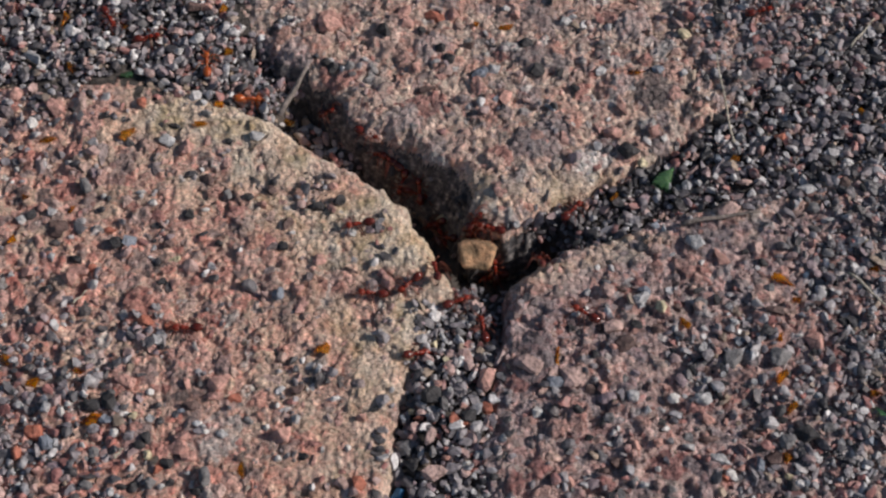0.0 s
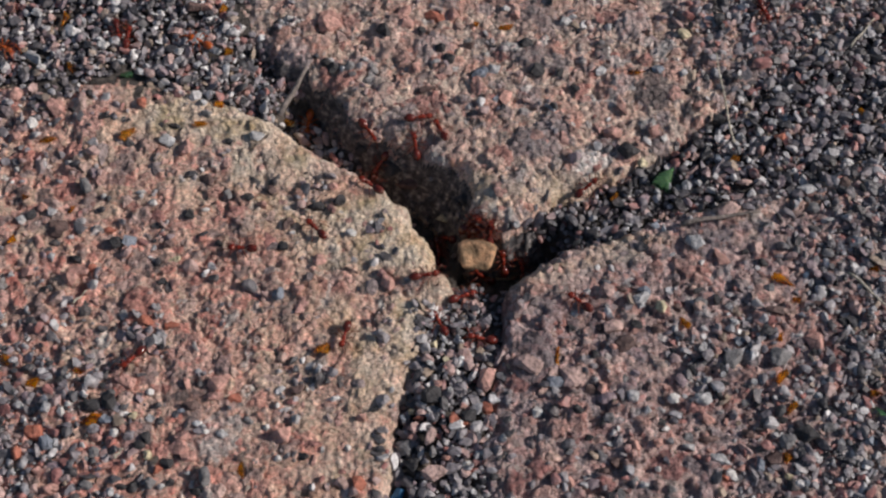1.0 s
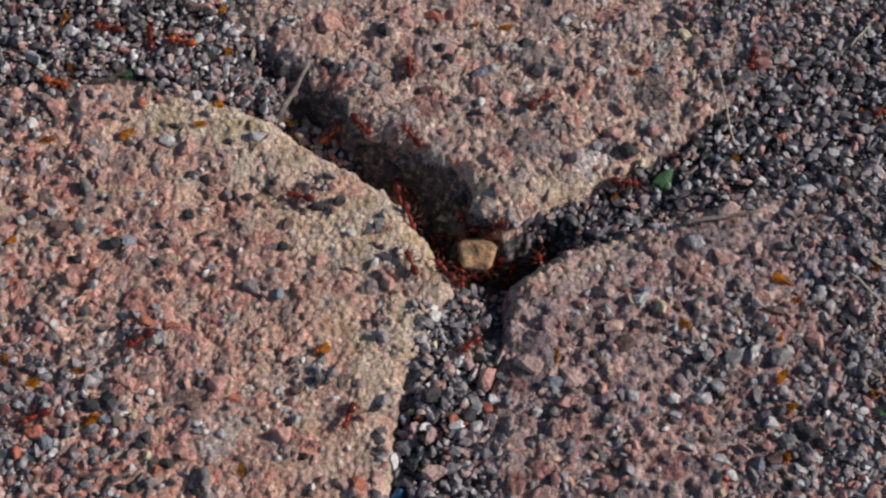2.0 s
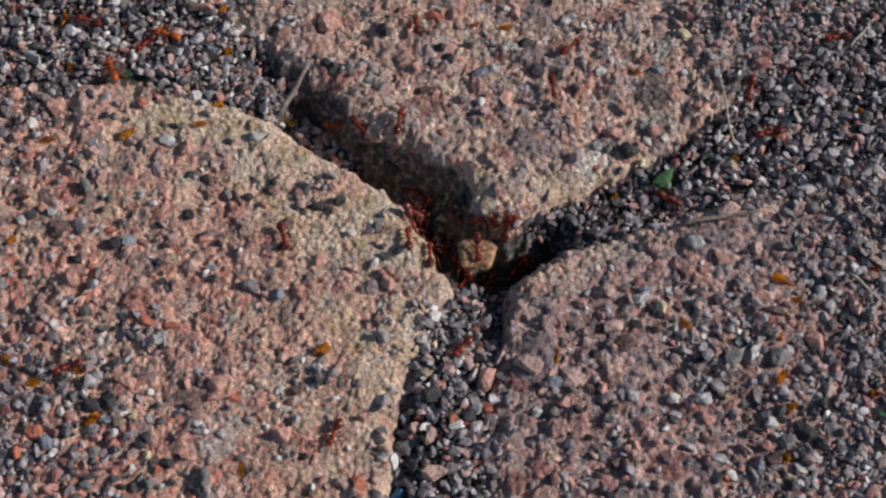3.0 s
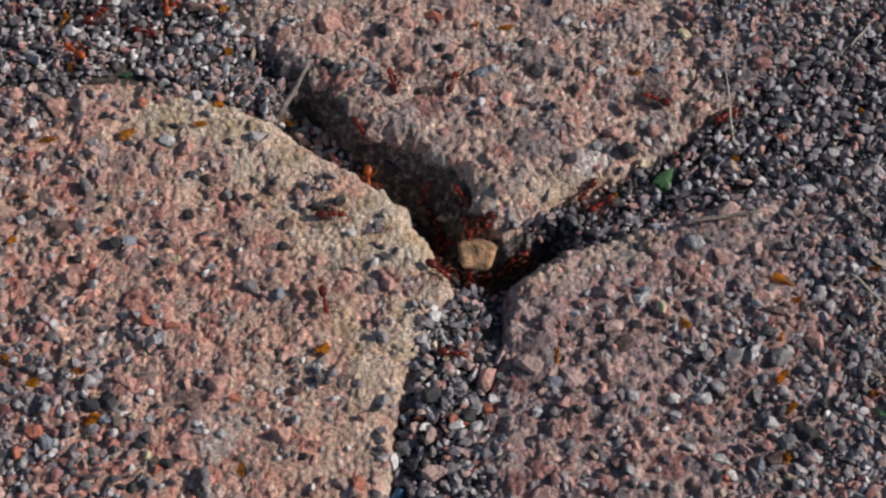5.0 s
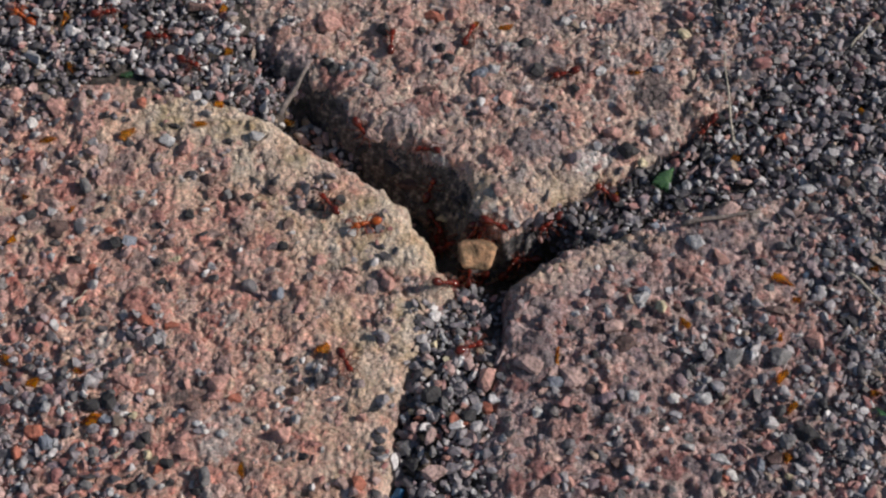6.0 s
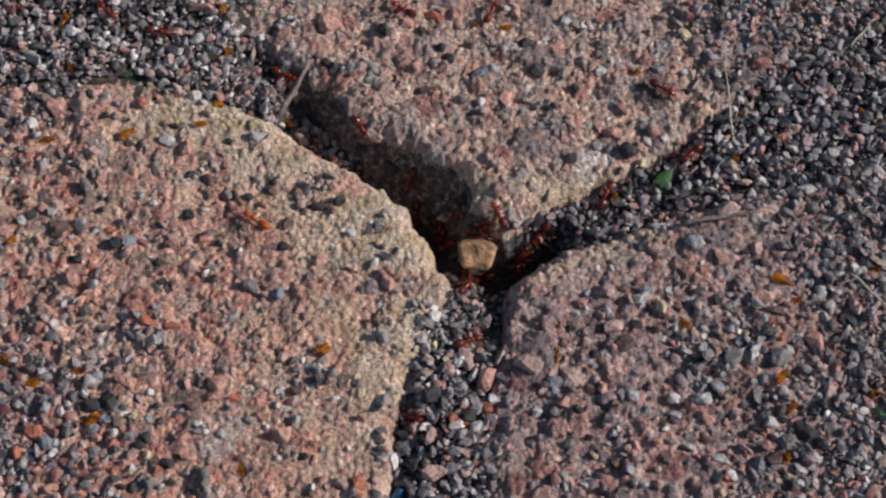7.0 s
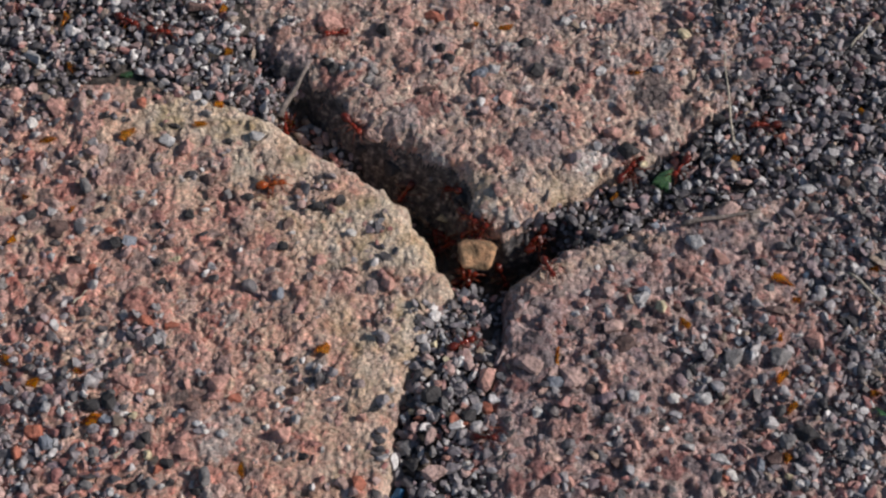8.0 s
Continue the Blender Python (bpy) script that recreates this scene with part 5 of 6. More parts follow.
for step, size_low, size_high, lift, thin in ((1.4, 0.9, 2.0, 0.1, 1.0), (1.5, 0.9, 2.5, 0.9, 0.85), (1.2, 0.5, 1.1, 0.7, 0.9)):
    x, y = scatter(LOW, HIGH, step, lambda x, y: thin * grit_cover(x, y) * bareness(x, y), rng)
    clear = np.ones(len(x), bool)
    for cx, cy, r in CLEAR:
        clear &= np.hypot(x - cx, y - cy) > r
    x, y = x[clear], y[clear]
    size = size_low + (size_high - size_low) * rng.rand(len(x)) ** 1.6
    inside = np.maximum(np.maximum(depth_in("west", x, y), depth_in("north", x, y)), depth_in("east", x, y)) < 0.8
    size = np.where(inside, size, 1.08 * size)
    z = level(x, y) + np.where(inside, size * 0.22 + lift, size * 0.10 + lift * 0.12)
    dark = ((x > 8) | (y < -20) & (x < -50)) & (rng.rand(len(x)) < np.where(y < -8, 0.42, np.where(inside, 0.62 + 0.33 * smooth(x, 66, 34), 0.2 + 0.4 * smooth(x, 45, 75))))
    rows = list(zip(x, y, z, size, *(rng.uniform(-0.6, 0.6, (2, len(x)))), rng.uniform(0, 6.28, len(x))))
    spots += [r for r, d in zip(rows, dark) if not d]
    dark_spots += [r for r, d in zip(rows, dark) if d]
grit = new("loose_grit", joined_stones("loose_grit", spots, grit_stuff))
tagged(grit, "loose grey, white and pink angular grit filling joints", "gravel", kind="stuff")
basalt = new("basalt_gravel", joined_stones("basalt_gravel", dark_spots, basalt_stuff))
tagged(basalt, "dark basalt gravel filling the joint beside the sandy corner", "gravel", kind="stuff")

# stones set in the blocks: the middle ones singly, the rest as one part
for where, block in PAVING.items():
    seed = {"west": 101, "north": 102, "east": 103}[where]
    rng = np.random.RandomState(seed)
    x, y = scatter(LOW, HIGH, 2.8, lambda x, y: np.where(depth_in(where, x, y) > 1.0, 0.36, 0.0) * (0.35 + 0.65 * smooth(depth_in(where, x, y), 1, 10)), rng)
    size = 1.4 + 3.2 * rng.rand(len(x)) ** 2.0
    order = np.argsort(np.hypot(x - 4, (y - 0) * 1.2))
    single = 296 - len(block.children)
    rest = []
    for n, k in enumerate(order):
        z = float(level(x[k], y[k])) - size[k] * 0.18
        turn = (*rng.uniform(-0.35, 0.35, 2), rng.uniform(0, 6.28))
        if n < single:
            mesh = CHIPS[rng.randint(len(CHIPS))]
            ob = part("stone", mesh, embedded_part, block)
            ob.matrix_local = Matrix.LocRotScale(Vector((x[k], y[k], z)) * MM, Euler(turn), Vector((size[k], size[k], size[k] * 0.75)) * MM)
        else:
            rest.append((x[k], y[k], z, size[k], *turn))
    if rest:
        tagged(part("fine_aggregate", joined_stones("fine_aggregate", rest, embedded_stuff), None, block), kind="stuff")


# ---- what moves: the ants, their legs, and the straw that they nudge ----
RED_ANT = build_ant("shiny red-brown worker ant crawling over the paving", red_chitin, dark_chitin, leg_chitin)
# the same worker with sunlight painted into its body colour
SUNLIT_ANT = build_ant("glossy worker ant with sunlit orange in its colour, crawling over grit", sunlit_chitin, sunlit_chitin, sunlit_chitin)
USED = set()


def crawl(rows, turn=None, model=RED_ANT):
    """An ant's way: seconds and a place on the ground, in millimetres; turn: where it faces first."""
    ant = copy_thing(model, Matrix()) if model in USED else model
    if model in USED:
        for o in (ant, *ant.children):
            o.animation_data_clear()
    USED.add(model)
    if rows[0][0] > 0:
        rows = [(0.0, *rows[0][1:])] + rows
    if rows[-1][0] < 8:
        rows = rows + [(8.0, *rows[-1][1:])]
    places = [Vector(r[1:]) for r in rows]
    heading, poses = turn, []
    for k, (t, *_) in enumerate(rows):
        step = places[min(k + 1, len(rows) - 1)] - places[max(k - 1, 0)]
        want = math.degrees(math.atan2(step.y, step.x))
        if heading is None:
            heading = want
        if step.length > 2.6:
            heading += max(-75, min(75, (want - heading + 180) % 360 - 180))
        face = Vector((math.cos(radians(heading)), math.sin(radians(heading))))
        a, b = places[k].xy + 1.8 * face, places[k].xy - 1.8 * face
        pitch = math.degrees(math.atan2(float(level(a.x, a.y)) - float(level(b.x, b.y)), 3.6))
        pitch = max(-50, min(50, pitch))
        poses.append((t, pose(*(places[k] * MM), 0, -pitch, heading)))
    walk(ant, poses)
    legs = [o for o in ant.children if o.name.startswith("leg")]
    keys = {leg: [] for leg in legs}
    for n in range(54):
        t = n * 8 / 53
        k = max(i for i in range(len(rows)) if rows[i][0] <= t + 1e-6)
        k = min(k, len(rows) - 2)
        speed = (places[k + 1] - places[k]).length / max(rows[k + 1][0] - rows[k][0], 0.05)
        swing = min(20.0, 5.0 + speed * 1.6)
        for i, leg in enumerate(legs):
            phase = 1 if (n + i + (i // 3)) % 2 else -1
            keys[leg].append((t, pose(*leg.location, 0, 0, phase * swing * (0.6 + 0.4 * math.sin(n * 2.3 + i)))))
    for leg in legs:
        walk(leg, keys[leg])


def motions():
    lying, nudged = pose(58.3 * MM, 23.4 * MM, 2.0 * MM, 0, -5, 95.5), pose(58.3 * MM, 23.4 * MM, 2.0 * MM, 0, -5, 90.7)
    lifted = pose(58.3 * MM, 23.4 * MM, 2.0 * MM, 0, -6, 90.7)
    walk(long_straw, [(0, lying), (3.45, lying), (3.75, lifted), (4.2, nudged), (8, nudged)])
    # about the shaded wall and the open joint
    crawl([(0, -23.0, 34.8, -5.3), (0.2, -20.9, 33.6, -4.1), (0.4, -16.6, 30.2, -1.6), (0.6, -15.6, 28.6, -3.1), (0.8, -15.3, 28.7, -2.1), (1.2, -15.8, 29.0, -2.6), (1.6, -16.3, 29.8, -2.1), (2.8, -17.2, 29.9, -2.7), (3.5, -17.1, 29.6, -3.0), (4.5, -17.0, 29.6, -2.9), (6, -17.0, 29.6, -2.9), (7, -17.0, 29.7, -2.7), (7.5, -17.5, 29.9, -2.9), (8, -18.7, 30.2, -2.6)])
    crawl([(0, -15.1, 28.3, -3.4), (0.2, -14.2, 27.8, -3.1), (0.4, -17.1, 30.6, -1.1), (0.6, -10.8, 29.7, 0.2), (0.8, -9.4, 29.6, 0.7), (1, -4.8, 29.8, 0.4), (1.2, -0.6, 31.1, -0.1), (1.4, 0.2, 35.3, 0.4), (1.6, 8.5, 31.6, 0.5), (2.8, 25.3, 45.1, 0.7), (4, 37.7, 57.1, 0.2), (5, 44.3, 66.4, -0.1), (8, 51.4, 79.8, -1.0)])
    crawl([(0, -12.0, 25.2, -7.6), (0.4, -13.5, 26.2, -7.2), (0.6, -2.2, 19.4, -9.4), (0.8, 0.2, 20.2, -1.8), (1, -0.6, 27.4, -0.2), (1.2, -5.4, 31.5, 0.0), (1.4, -4.6, 32.0, -0.1), (1.6, -7.5, 35.7, -0.2), (2.8, -5.2, 51.1, 0.2), (4, -10.1, 65.8, 0.8), (8, -10.4, 78.2, -1.0)])
    crawl([(0, -5.0, 20.5, -10.2), (0.2, -5.1, 21.1, -8.1), (0.4, -5.3, 22.6, -5.4), (0.6, -7.0, 26.1, -1.3), (0.8, -5.8, 25.3, -0.9), (1, -5.8, 25.3, -0.9), (1.2, -5.4, 25.0, -1.4), (1.4, -5.9, 25.4, -1.0), (1.6, -6.1, 25.8, -0.8), (2.8, -8.6, 28.3, 0.2), (3, -8.8, 29.3, 0.5), (3.2, -8.0, 31.4, 0.6), (3.5, -7.6, 30.6, 0.7), (3.7, -6.2, 31.5, 0.4), (4, -3.7, 33.6, 0.2), (4.2, -1.7, 34.8, 0.2), (4.5, 0.2, 35.3, 0.4), (4.7, 1.0, 36.2, 0.2), (6, 5.5, 51.5, -0.3), (7, 10.3, 57.4, -0.1), (8, 14.2, 70.3, -1.0)])
    crawl([(0, 1.8, 9.5, -14.2), (2.5, 0.7, 10.6, -15.0), (2.8, -3.4, 16.6, -14.5), (3, -2.7, 17.4, -12.5), (3.2, -1.6, 16.2, -12.5), (3.5, -5.5, 20.7, -10.6), (3.7, -6.2, 22.6, -6.5), (4, -6.7, 24.5, -2.6), (4.2, -5.4, 27.2, 0.1), (4.5, -6.2, 34.1, 0.2), (4.7, -9.6, 37.0, -0.1), (5.8, -11.1, 46.6, 0.4), (6.5, -8.8, 56.4, 0.2), (7, -8.9, 58.0, 0.1), (8, -23.0, 51.1, 0.2)])
    crawl([(0, -40.0, 36.0, -1.9), (0.3, -31.9, 36.6, -8.8), (0.6, -27.5, 38.0, -8.1), (0.8, -27.9, 37.8, -8.6), (1, -28.2, 36.0, -10.6), (1.2, -28.3, 35.4, -10.3), (1.4, -27.0, 34.4, -10.1), (1.6, -25.0, 30.5, -9.7), (2.8, -20.6, 33.7, -2.8), (3, -22.1, 32.9, -7.4), (3.2, -22.3, 30.1, -9.1), (3.5, -19.7, 27.3, -9.7), (3.7, -17.8, 26.8, -11.2), (4, -18.0, 25.7, -11.5), (4.2, -17.5, 26.4, -11.5), (4.5, -16.1, 25.0, -12.3), (4.7, -16.4, 24.8, -13.1), (5.3, -13.9, 11.1, -0.3), (5.8, -14.5, 4.9, 0.1), (6, -15.1, 5.0, 0.0), (6.2, -17.9, 4.0, 0.1), (6.5, -24.7, 1.6, 0.2), (6.7, -28.5, 4.5, -0.2), (7, -36.9, 6.1, -0.1), (7.5, -42.6, 13.5, 0.6), (8, -33.7, 14.4, -0.4)], model=SUNLIT_ANT)
    crawl([(0, 8.5, 6.9, -4.6), (1.5, 9.9, 6.3, -4.1), (3, 12.9, 6.7, -2.1), (4.5, 6.5, 8.5, -2.8), (5.2, 3.0, 16.7, -4.9), (5.8, -0.1, 20.2, -1.9), (6, -2.7, 22.7, -0.9), (6.2, -4.2, 21.8, -4.3), (6.5, -5.4, 22.3, -7.1), (6.7, -5.7, 22.0, -7.5), (7, -6.2, 21.7, -9.1), (7.2, -6.7, 20.7, -11.6), (7.5, -7.4, 20.9, -11.9), (8, -7.0, 20.3, -12.1)])
    crawl([(0, -0.6, 13.7, -14.7), (0.2, -2.0, 14.1, -15.4), (0.4, -5.4, 17.8, -15.1), (0.6, -8.2, 20.2, -12.8), (0.8, -10.8, 13.3, -2.7), (1, -14.6, 14.8, -1.1), (1.2, -11.0, 23.6, -9.9), (1.4, -10.6, 23.0, -11.1), (1.6, -10.3, 22.2, -12.0), (2.8, -7.1, 9.0, -1.6), (5.4, -2.8, 19.5, -9.5), (6, -2.0, 19.5, -8.5), (6.2, -1.6, 19.6, -7.8), (6.5, -2.2, 17.6, -11.6), (6.7, -3.6, 17.3, -13.4), (7, -5.4, 17.5, -15.7), (7.2, 3.7, 12.0, -8.6), (7.5, -0.8, 15.8, -13.0), (8, 5.3, 8.8, -4.4)])
    crawl([(0, 7.2, 7.9, -2.9), (0.2, 8.1, 7.6, -3.2), (0.4, 7.3, 7.7, -3.4), (0.6, 6.2, 8.3, -4.4), (0.8, 6.0, 8.4, -4.6), (1, 6.3, 8.2, -4.2), (1.2, 4.6, 8.9, -5.5), (1.4, 3.9, 10.3, -7.8), (1.6, 4.2, 9.5, -6.5), (2.8, 4.1, 10.6, -7.1), (3, 2.9, 11.6, -9.1), (3.2, 3.2, 11.6, -9.1), (3.5, 4.1, 10.6, -7.1), (4.2, 7.2, 7.7, -3.6), (4.5, 5.0, 9.0, -4.7), (5.8, 10.3, 6.6, -2.8), (6, 10.1, 6.6, -2.8), (6.2, 11.4, 6.8, -3.1), (6.5, 11.3, 6.8, -3.1), (6.7, 11.6, 8.3, -1.4), (7, 10.4, 8.7, -1.2), (7.2, 6.2, 12.8, -1.9), (7.5, 1.3, 17.9, -6.0), (8, 2.6, 16.1, -6.1)], 20)
    crawl([(0, 9.3, 6.7, -4.4), (0.6, 8.2, 7.1, -4.6), (1, 9.4, 6.7, -4.0), (1.6, 10.4, 6.4, -3.4), (2.8, 12.4, 6.8, -3.0), (3, 12.6, 6.8, -2.0), (3.2, 11.9, 7.9, -1.9), (3.5, 9.3, 8.4, -1.6), (3.7, 6.9, 8.7, -2.1), (4, 6.3, 8.3, -3.6), (4.7, 8.3, 8.0, -2.1), (5.8, 7.2, 7.1, -5.5), (6, 7.0, 7.1, -5.6), (6.2, 7.3, 7.1, -5.5), (6.5, 7.2, 7.1, -5.5), (7, 3.8, 11.1, -8.3), (7.2, 8.2, 7.1, -4.6), (7.5, 5.4, 8.2, -6.4), (8, 6.3, 7.3, -7.0)], 160)
    # jostling on the flank above the hole
    crawl([(0, -10.9, 24.3, -7.0), (0.5, -15.0, 27.3, -5.8), (1, -12.1, 25.1, -8.3), (1.5, -9.8, 22.3, -11.6), (2.8, -6.3, 20.0, -12.3), (3.5, -5.7, 20.3, -11.6), (4.5, -2.8, 16.3, -15.1), (6, -1.6, 14.1, -14.8), (8, 0.7, 10.3, -15.3)], 130)
    crawl([(0, -8.0, 22.0, -10.3), (0.5, -8.7, 20.5, -13.1), (1, -14.4, 24.2, -13.9), (1.5, -7.2, 8.4, -2.1), (2.8, -6.6, 8.9, -2.8), (3.5, -5.4, 2.4, -0.6), (4.5, -2.2, 10.4, -17.8), (6, -1.0, 9.3, -17.1), (8, -1.4, 11.8, -17.8)], -40)
    crawl([(0, -5.7, 19.7, -12.5), (0.5, -2.8, 18.6, -11.5), (1, -1.0, 9.3, -17.1), (1.5, -1.6, 8.5, -16.9), (3, 1.3, 8.4, -15.5), (8, 1.8, 8.0, -13.7)], -60)
    crawl([(0, 7.7, 6.8, -5.9), (0.5, 9.6, 6.5, -3.8), (1, 6.9, 7.7, -4.5), (1.5, 9.1, 6.2, -5.6), (3, 8.5, 7.6, -3.1), (4, 7.4, 6.6, -6.2), (6, 8.5, 7.3, -3.8), (8, 6.3, 7.7, -5.8)], 20)
    # round the wedged stone
    crawl([(0, 10.3, 3.2, -13.1), (0.4, 10.4, 3.2, -13.1), (0.6, 11.3, 3.4, -11.7), (0.8, 11.6, 3.4, -11.4), (1, 11.9, 3.6, -10.6), (1.2, 11.3, 3.4, -11.7), (1.4, 11.0, 3.5, -11.7), (1.6, 10.8, 3.5, -11.6), (2.8, 9.8, 1.5, -16.6), (3.5, 9.3, 1.6, -16.8), (4.5, 8.5, 0.8, -16.6), (5.8, 8.2, 1.8, -16.9), (6.5, 8.7, 1.5, -16.7), (7, 8.8, 0.8, -16.6), (7.2, 9.7, 1.8, -15.1), (7.5, 11.3, 2.4, -15.0), (8, 11.5, 2.4, -15.0)], 100)
    crawl([(0, 10.3, 1.8, -15.9), (0.2, 10.1, 1.6, -16.2), (0.4, 9.4, 1.5, -16.7), (0.6, 7.1, 2.1, -16.6), (1, 7.2, 2.3, -16.0), (1.2, 7.7, 2.5, -15.1), (1.6, 5.6, 2.2, -14.5), (2.8, 3.4, 3.6, -14.9), (3.5, 3.4, 4.6, -14.7), (3.7, 3.7, 4.1, -14.8), (4, 2.4, 3.5, -14.8), (4.2, 1.3, 3.5, -14.8), (4.5, -1.0, 5.3, -15.8), (4.7, -1.8, -1.3, -3.1), (5.8, 3.9, 1.2, -17.3), (6, 4.3, 1.2, -17.3), (6.2, 4.0, 0.8, -17.4), (6.5, 4.9, 0.7, -17.2), (6.7, 4.6, -8.2, -2.1), (7, 5.6, 0.5, -16.9), (7.2, 4.9, 0.7, -17.2), (7.5, 5.9, 1.7, -16.7), (8, 5.0, 1.8, -16.0)], 190)
    crawl([(0, 18.9, -4.0, -0.3), (0.2, 18.1, 3.8, -14.2), (0.4, 16.8, 3.6, -13.7), (0.6, 16.1, 3.6, -13.1), (1, 15.7, 3.4, -13.5), (1.2, 14.5, 3.1, -14.2), (1.6, 13.7, 2.7, -15.5), (2.8, 16.1, 3.8, -12.0), (3, 16.4, 3.6, -12.9), (3.2, 16.2, 3.6, -12.9), (3.5, 15.1, 3.5, -12.7), (4, 15.7, 3.4, -13.5), (4.5, 14.8, 3.5, -12.7), (5.8, 13.5, 3.0, -13.9), (6, 14.3, 3.4, -14.1), (6.2, 14.6, 3.5, -12.7), (6.5, 15.5, 3.8, -12.0), (6.7, 16.1, 3.9, -11.2), (7, 16.1, 3.9, -11.2), (7.2, 16.6, 4.2, -10.7), (7.5, 18.4, 5.3, -10.3), (8, 18.7, 5.6, -9.9)])
    crawl([(0, 26.5, -14.9, 0.7), (0.2, 26.9, -14.5, 0.8), (0.4, 27.1, -14.3, 0.8), (0.6, 26.1, -13.2, 0.8), (0.8, 25.8, -13.2, 0.7), (1, 25.7, -12.5, 0.7), (1.2, 23.7, -11.4, 0.6), (1.4, 22.5, -10.0, 1.2), (1.6, 20.3, -7.6, 1.1), (2.8, 18.3, 4.0, -14.5), (3.5, 17.2, 3.7, -13.9), (3.7, 17.5, 3.7, -14.1), (4.2, 15.6, 3.2, -14.3), (5, 16.6, 4.0, -11.5), (7, 16.6, 3.8, -12.3), (8, 20.4, -5.6, 0.6)], 150)
    crawl([(0, 7.6, -16.4, -2.8), (0.2, 7.4, -17.5, -2.8), (0.4, 7.7, -17.5, -2.9), (0.6, 8.7, -17.3, -3.1), (0.8, 7.4, -18.8, -2.4), (1, 6.7, -18.9, -2.1), (1.2, 6.1, -20.0, -1.8), (1.6, 5.2, -21.0, -1.2), (2.8, 4.6, -21.7, -0.8), (3, 3.4, -21.8, -0.9), (3.2, 2.8, -21.7, -1.2), (3.5, 2.1, -22.0, -1.4), (3.7, 1.9, -22.0, -1.4), (4, 1.3, -23.0, -0.9), (4.2, 1.2, -22.9, -0.9), (4.7, 1.3, -23.0, -0.9), (5.8, 5.1, -21.8, -1.0), (6.5, 4.2, -20.4, -1.3), (7, 4.7, -19.9, -1.4), (7.5, 4.5, -19.9, -1.4), (8, 3.7, -20.4, -1.3)], 100)
    crawl([(0, -5.2, -22.6, -1.5), (0.2, -1.0, -21.0, -1.2), (0.4, 0.7, -21.1, -1.2), (0.6, 1.4, -19.9, -1.4), (0.8, 1.0, -16.7, -2.2), (1, -0.8, -15.5, -2.2), (1.2, 0.6, -15.4, -2.4), (1.4, 3.5, -12.9, -1.9), (1.6, 3.8, -10.5, -2.2), (2.8, 3.9, 2.4, -17.0), (3.5, 7.1, 2.1, -16.6), (4, 5.8, 2.3, -14.7), (8, 5.5, 2.7, -13.6)])
    crawl([(0, 2.7, -11.2, -1.8), (0.2, 5.5, -10.0, -2.1), (0.6, 5.0, -11.1, -2.1), (0.8, 5.0, -10.6, -2.1), (1, 3.8, -9.9, -2.2), (1.2, 3.7, -9.3, -2.1), (1.4, 1.0, -6.1, -1.7), (1.6, 0.3, -5.0, -1.6), (2.8, -1.9, -3.0, -1.1), (3, -2.5, -1.0, -1.5), (3.2, -1.9, 8.4, -16.9), (3.5, -1.4, 9.3, -17.3), (3.7, -1.0, 9.2, -17.1), (4, -0.2, 5.0, -15.3), (4.5, -1.0, 9.2, -17.1), (8, -1.4, 10.9, -17.8)])
    crawl([(0, -1.3, -5.8, -0.1), (0.2, -2.1, -4.1, -1.1), (0.4, -1.8, -3.2, -1.8), (0.6, -1.9, -1.4, -2.9), (0.8, -1.3, 6.0, -16.0), (1.2, -0.9, 6.0, -15.9), (1.4, -1.6, 6.9, -16.4), (1.6, -0.8, 7.4, -16.3), (2.8, -4.5, 15.6, -16.7), (3, -4.1, 15.7, -15.9), (3.2, -5.4, 16.8, -17.8), (3.5, -7.0, 3.8, -0.6), (3.7, -10.8, 3.4, 0.0), (4, -16.0, -0.7, 0.1), (4.2, -17.6, -2.3, -0.1), (4.5, -18.7, -6.0, 0.2), (4.7, -23.1, -8.5, 0.6), (5.8, -18.4, -22.8, 0.4), (6.5, -14.5, -31.0, 0.6), (7, -5.1, -35.8, -2.0), (7.5, -4.4, -36.6, -1.2), (8, 8.3, -40.6, 0.6)], 100)
    crawl([(0, -6.4, -8.4, 0.2), (0.2, -7.0, -8.9, 0.2), (0.4, -8.7, -10.3, 0.4), (0.6, -12.3, -12.6, -0.1), (0.8, -16.4, -16.1, -0.1), (1, -18.5, -19.5, -0.1), (1.2, -17.5, -20.8, 0.4), (1.5, -17.1, -30.9, 0.3), (2.8, -19.0, -38.6, -0.1), (3.5, -22.1, -43.4, 0.0), (4.5, -24.5, -54.2, 0.8), (8, -28.1, -64.0, -1.0)])
    crawl([(0, -13.8, -10.3, -0.2), (0.2, -18.6, -10.0, 0.0), (0.5, -33.0, -13.1, -0.1), (1, -38.9, -0.6, 0.2), (1.5, -49.3, -11.6, 0.2), (2, -56.5, -20.8, 1.1), (3, -69.8, -26.3, 0.3), (4, -83.9, -31.8, -0.1), (8, -90.7, -34.3, 0.2)])
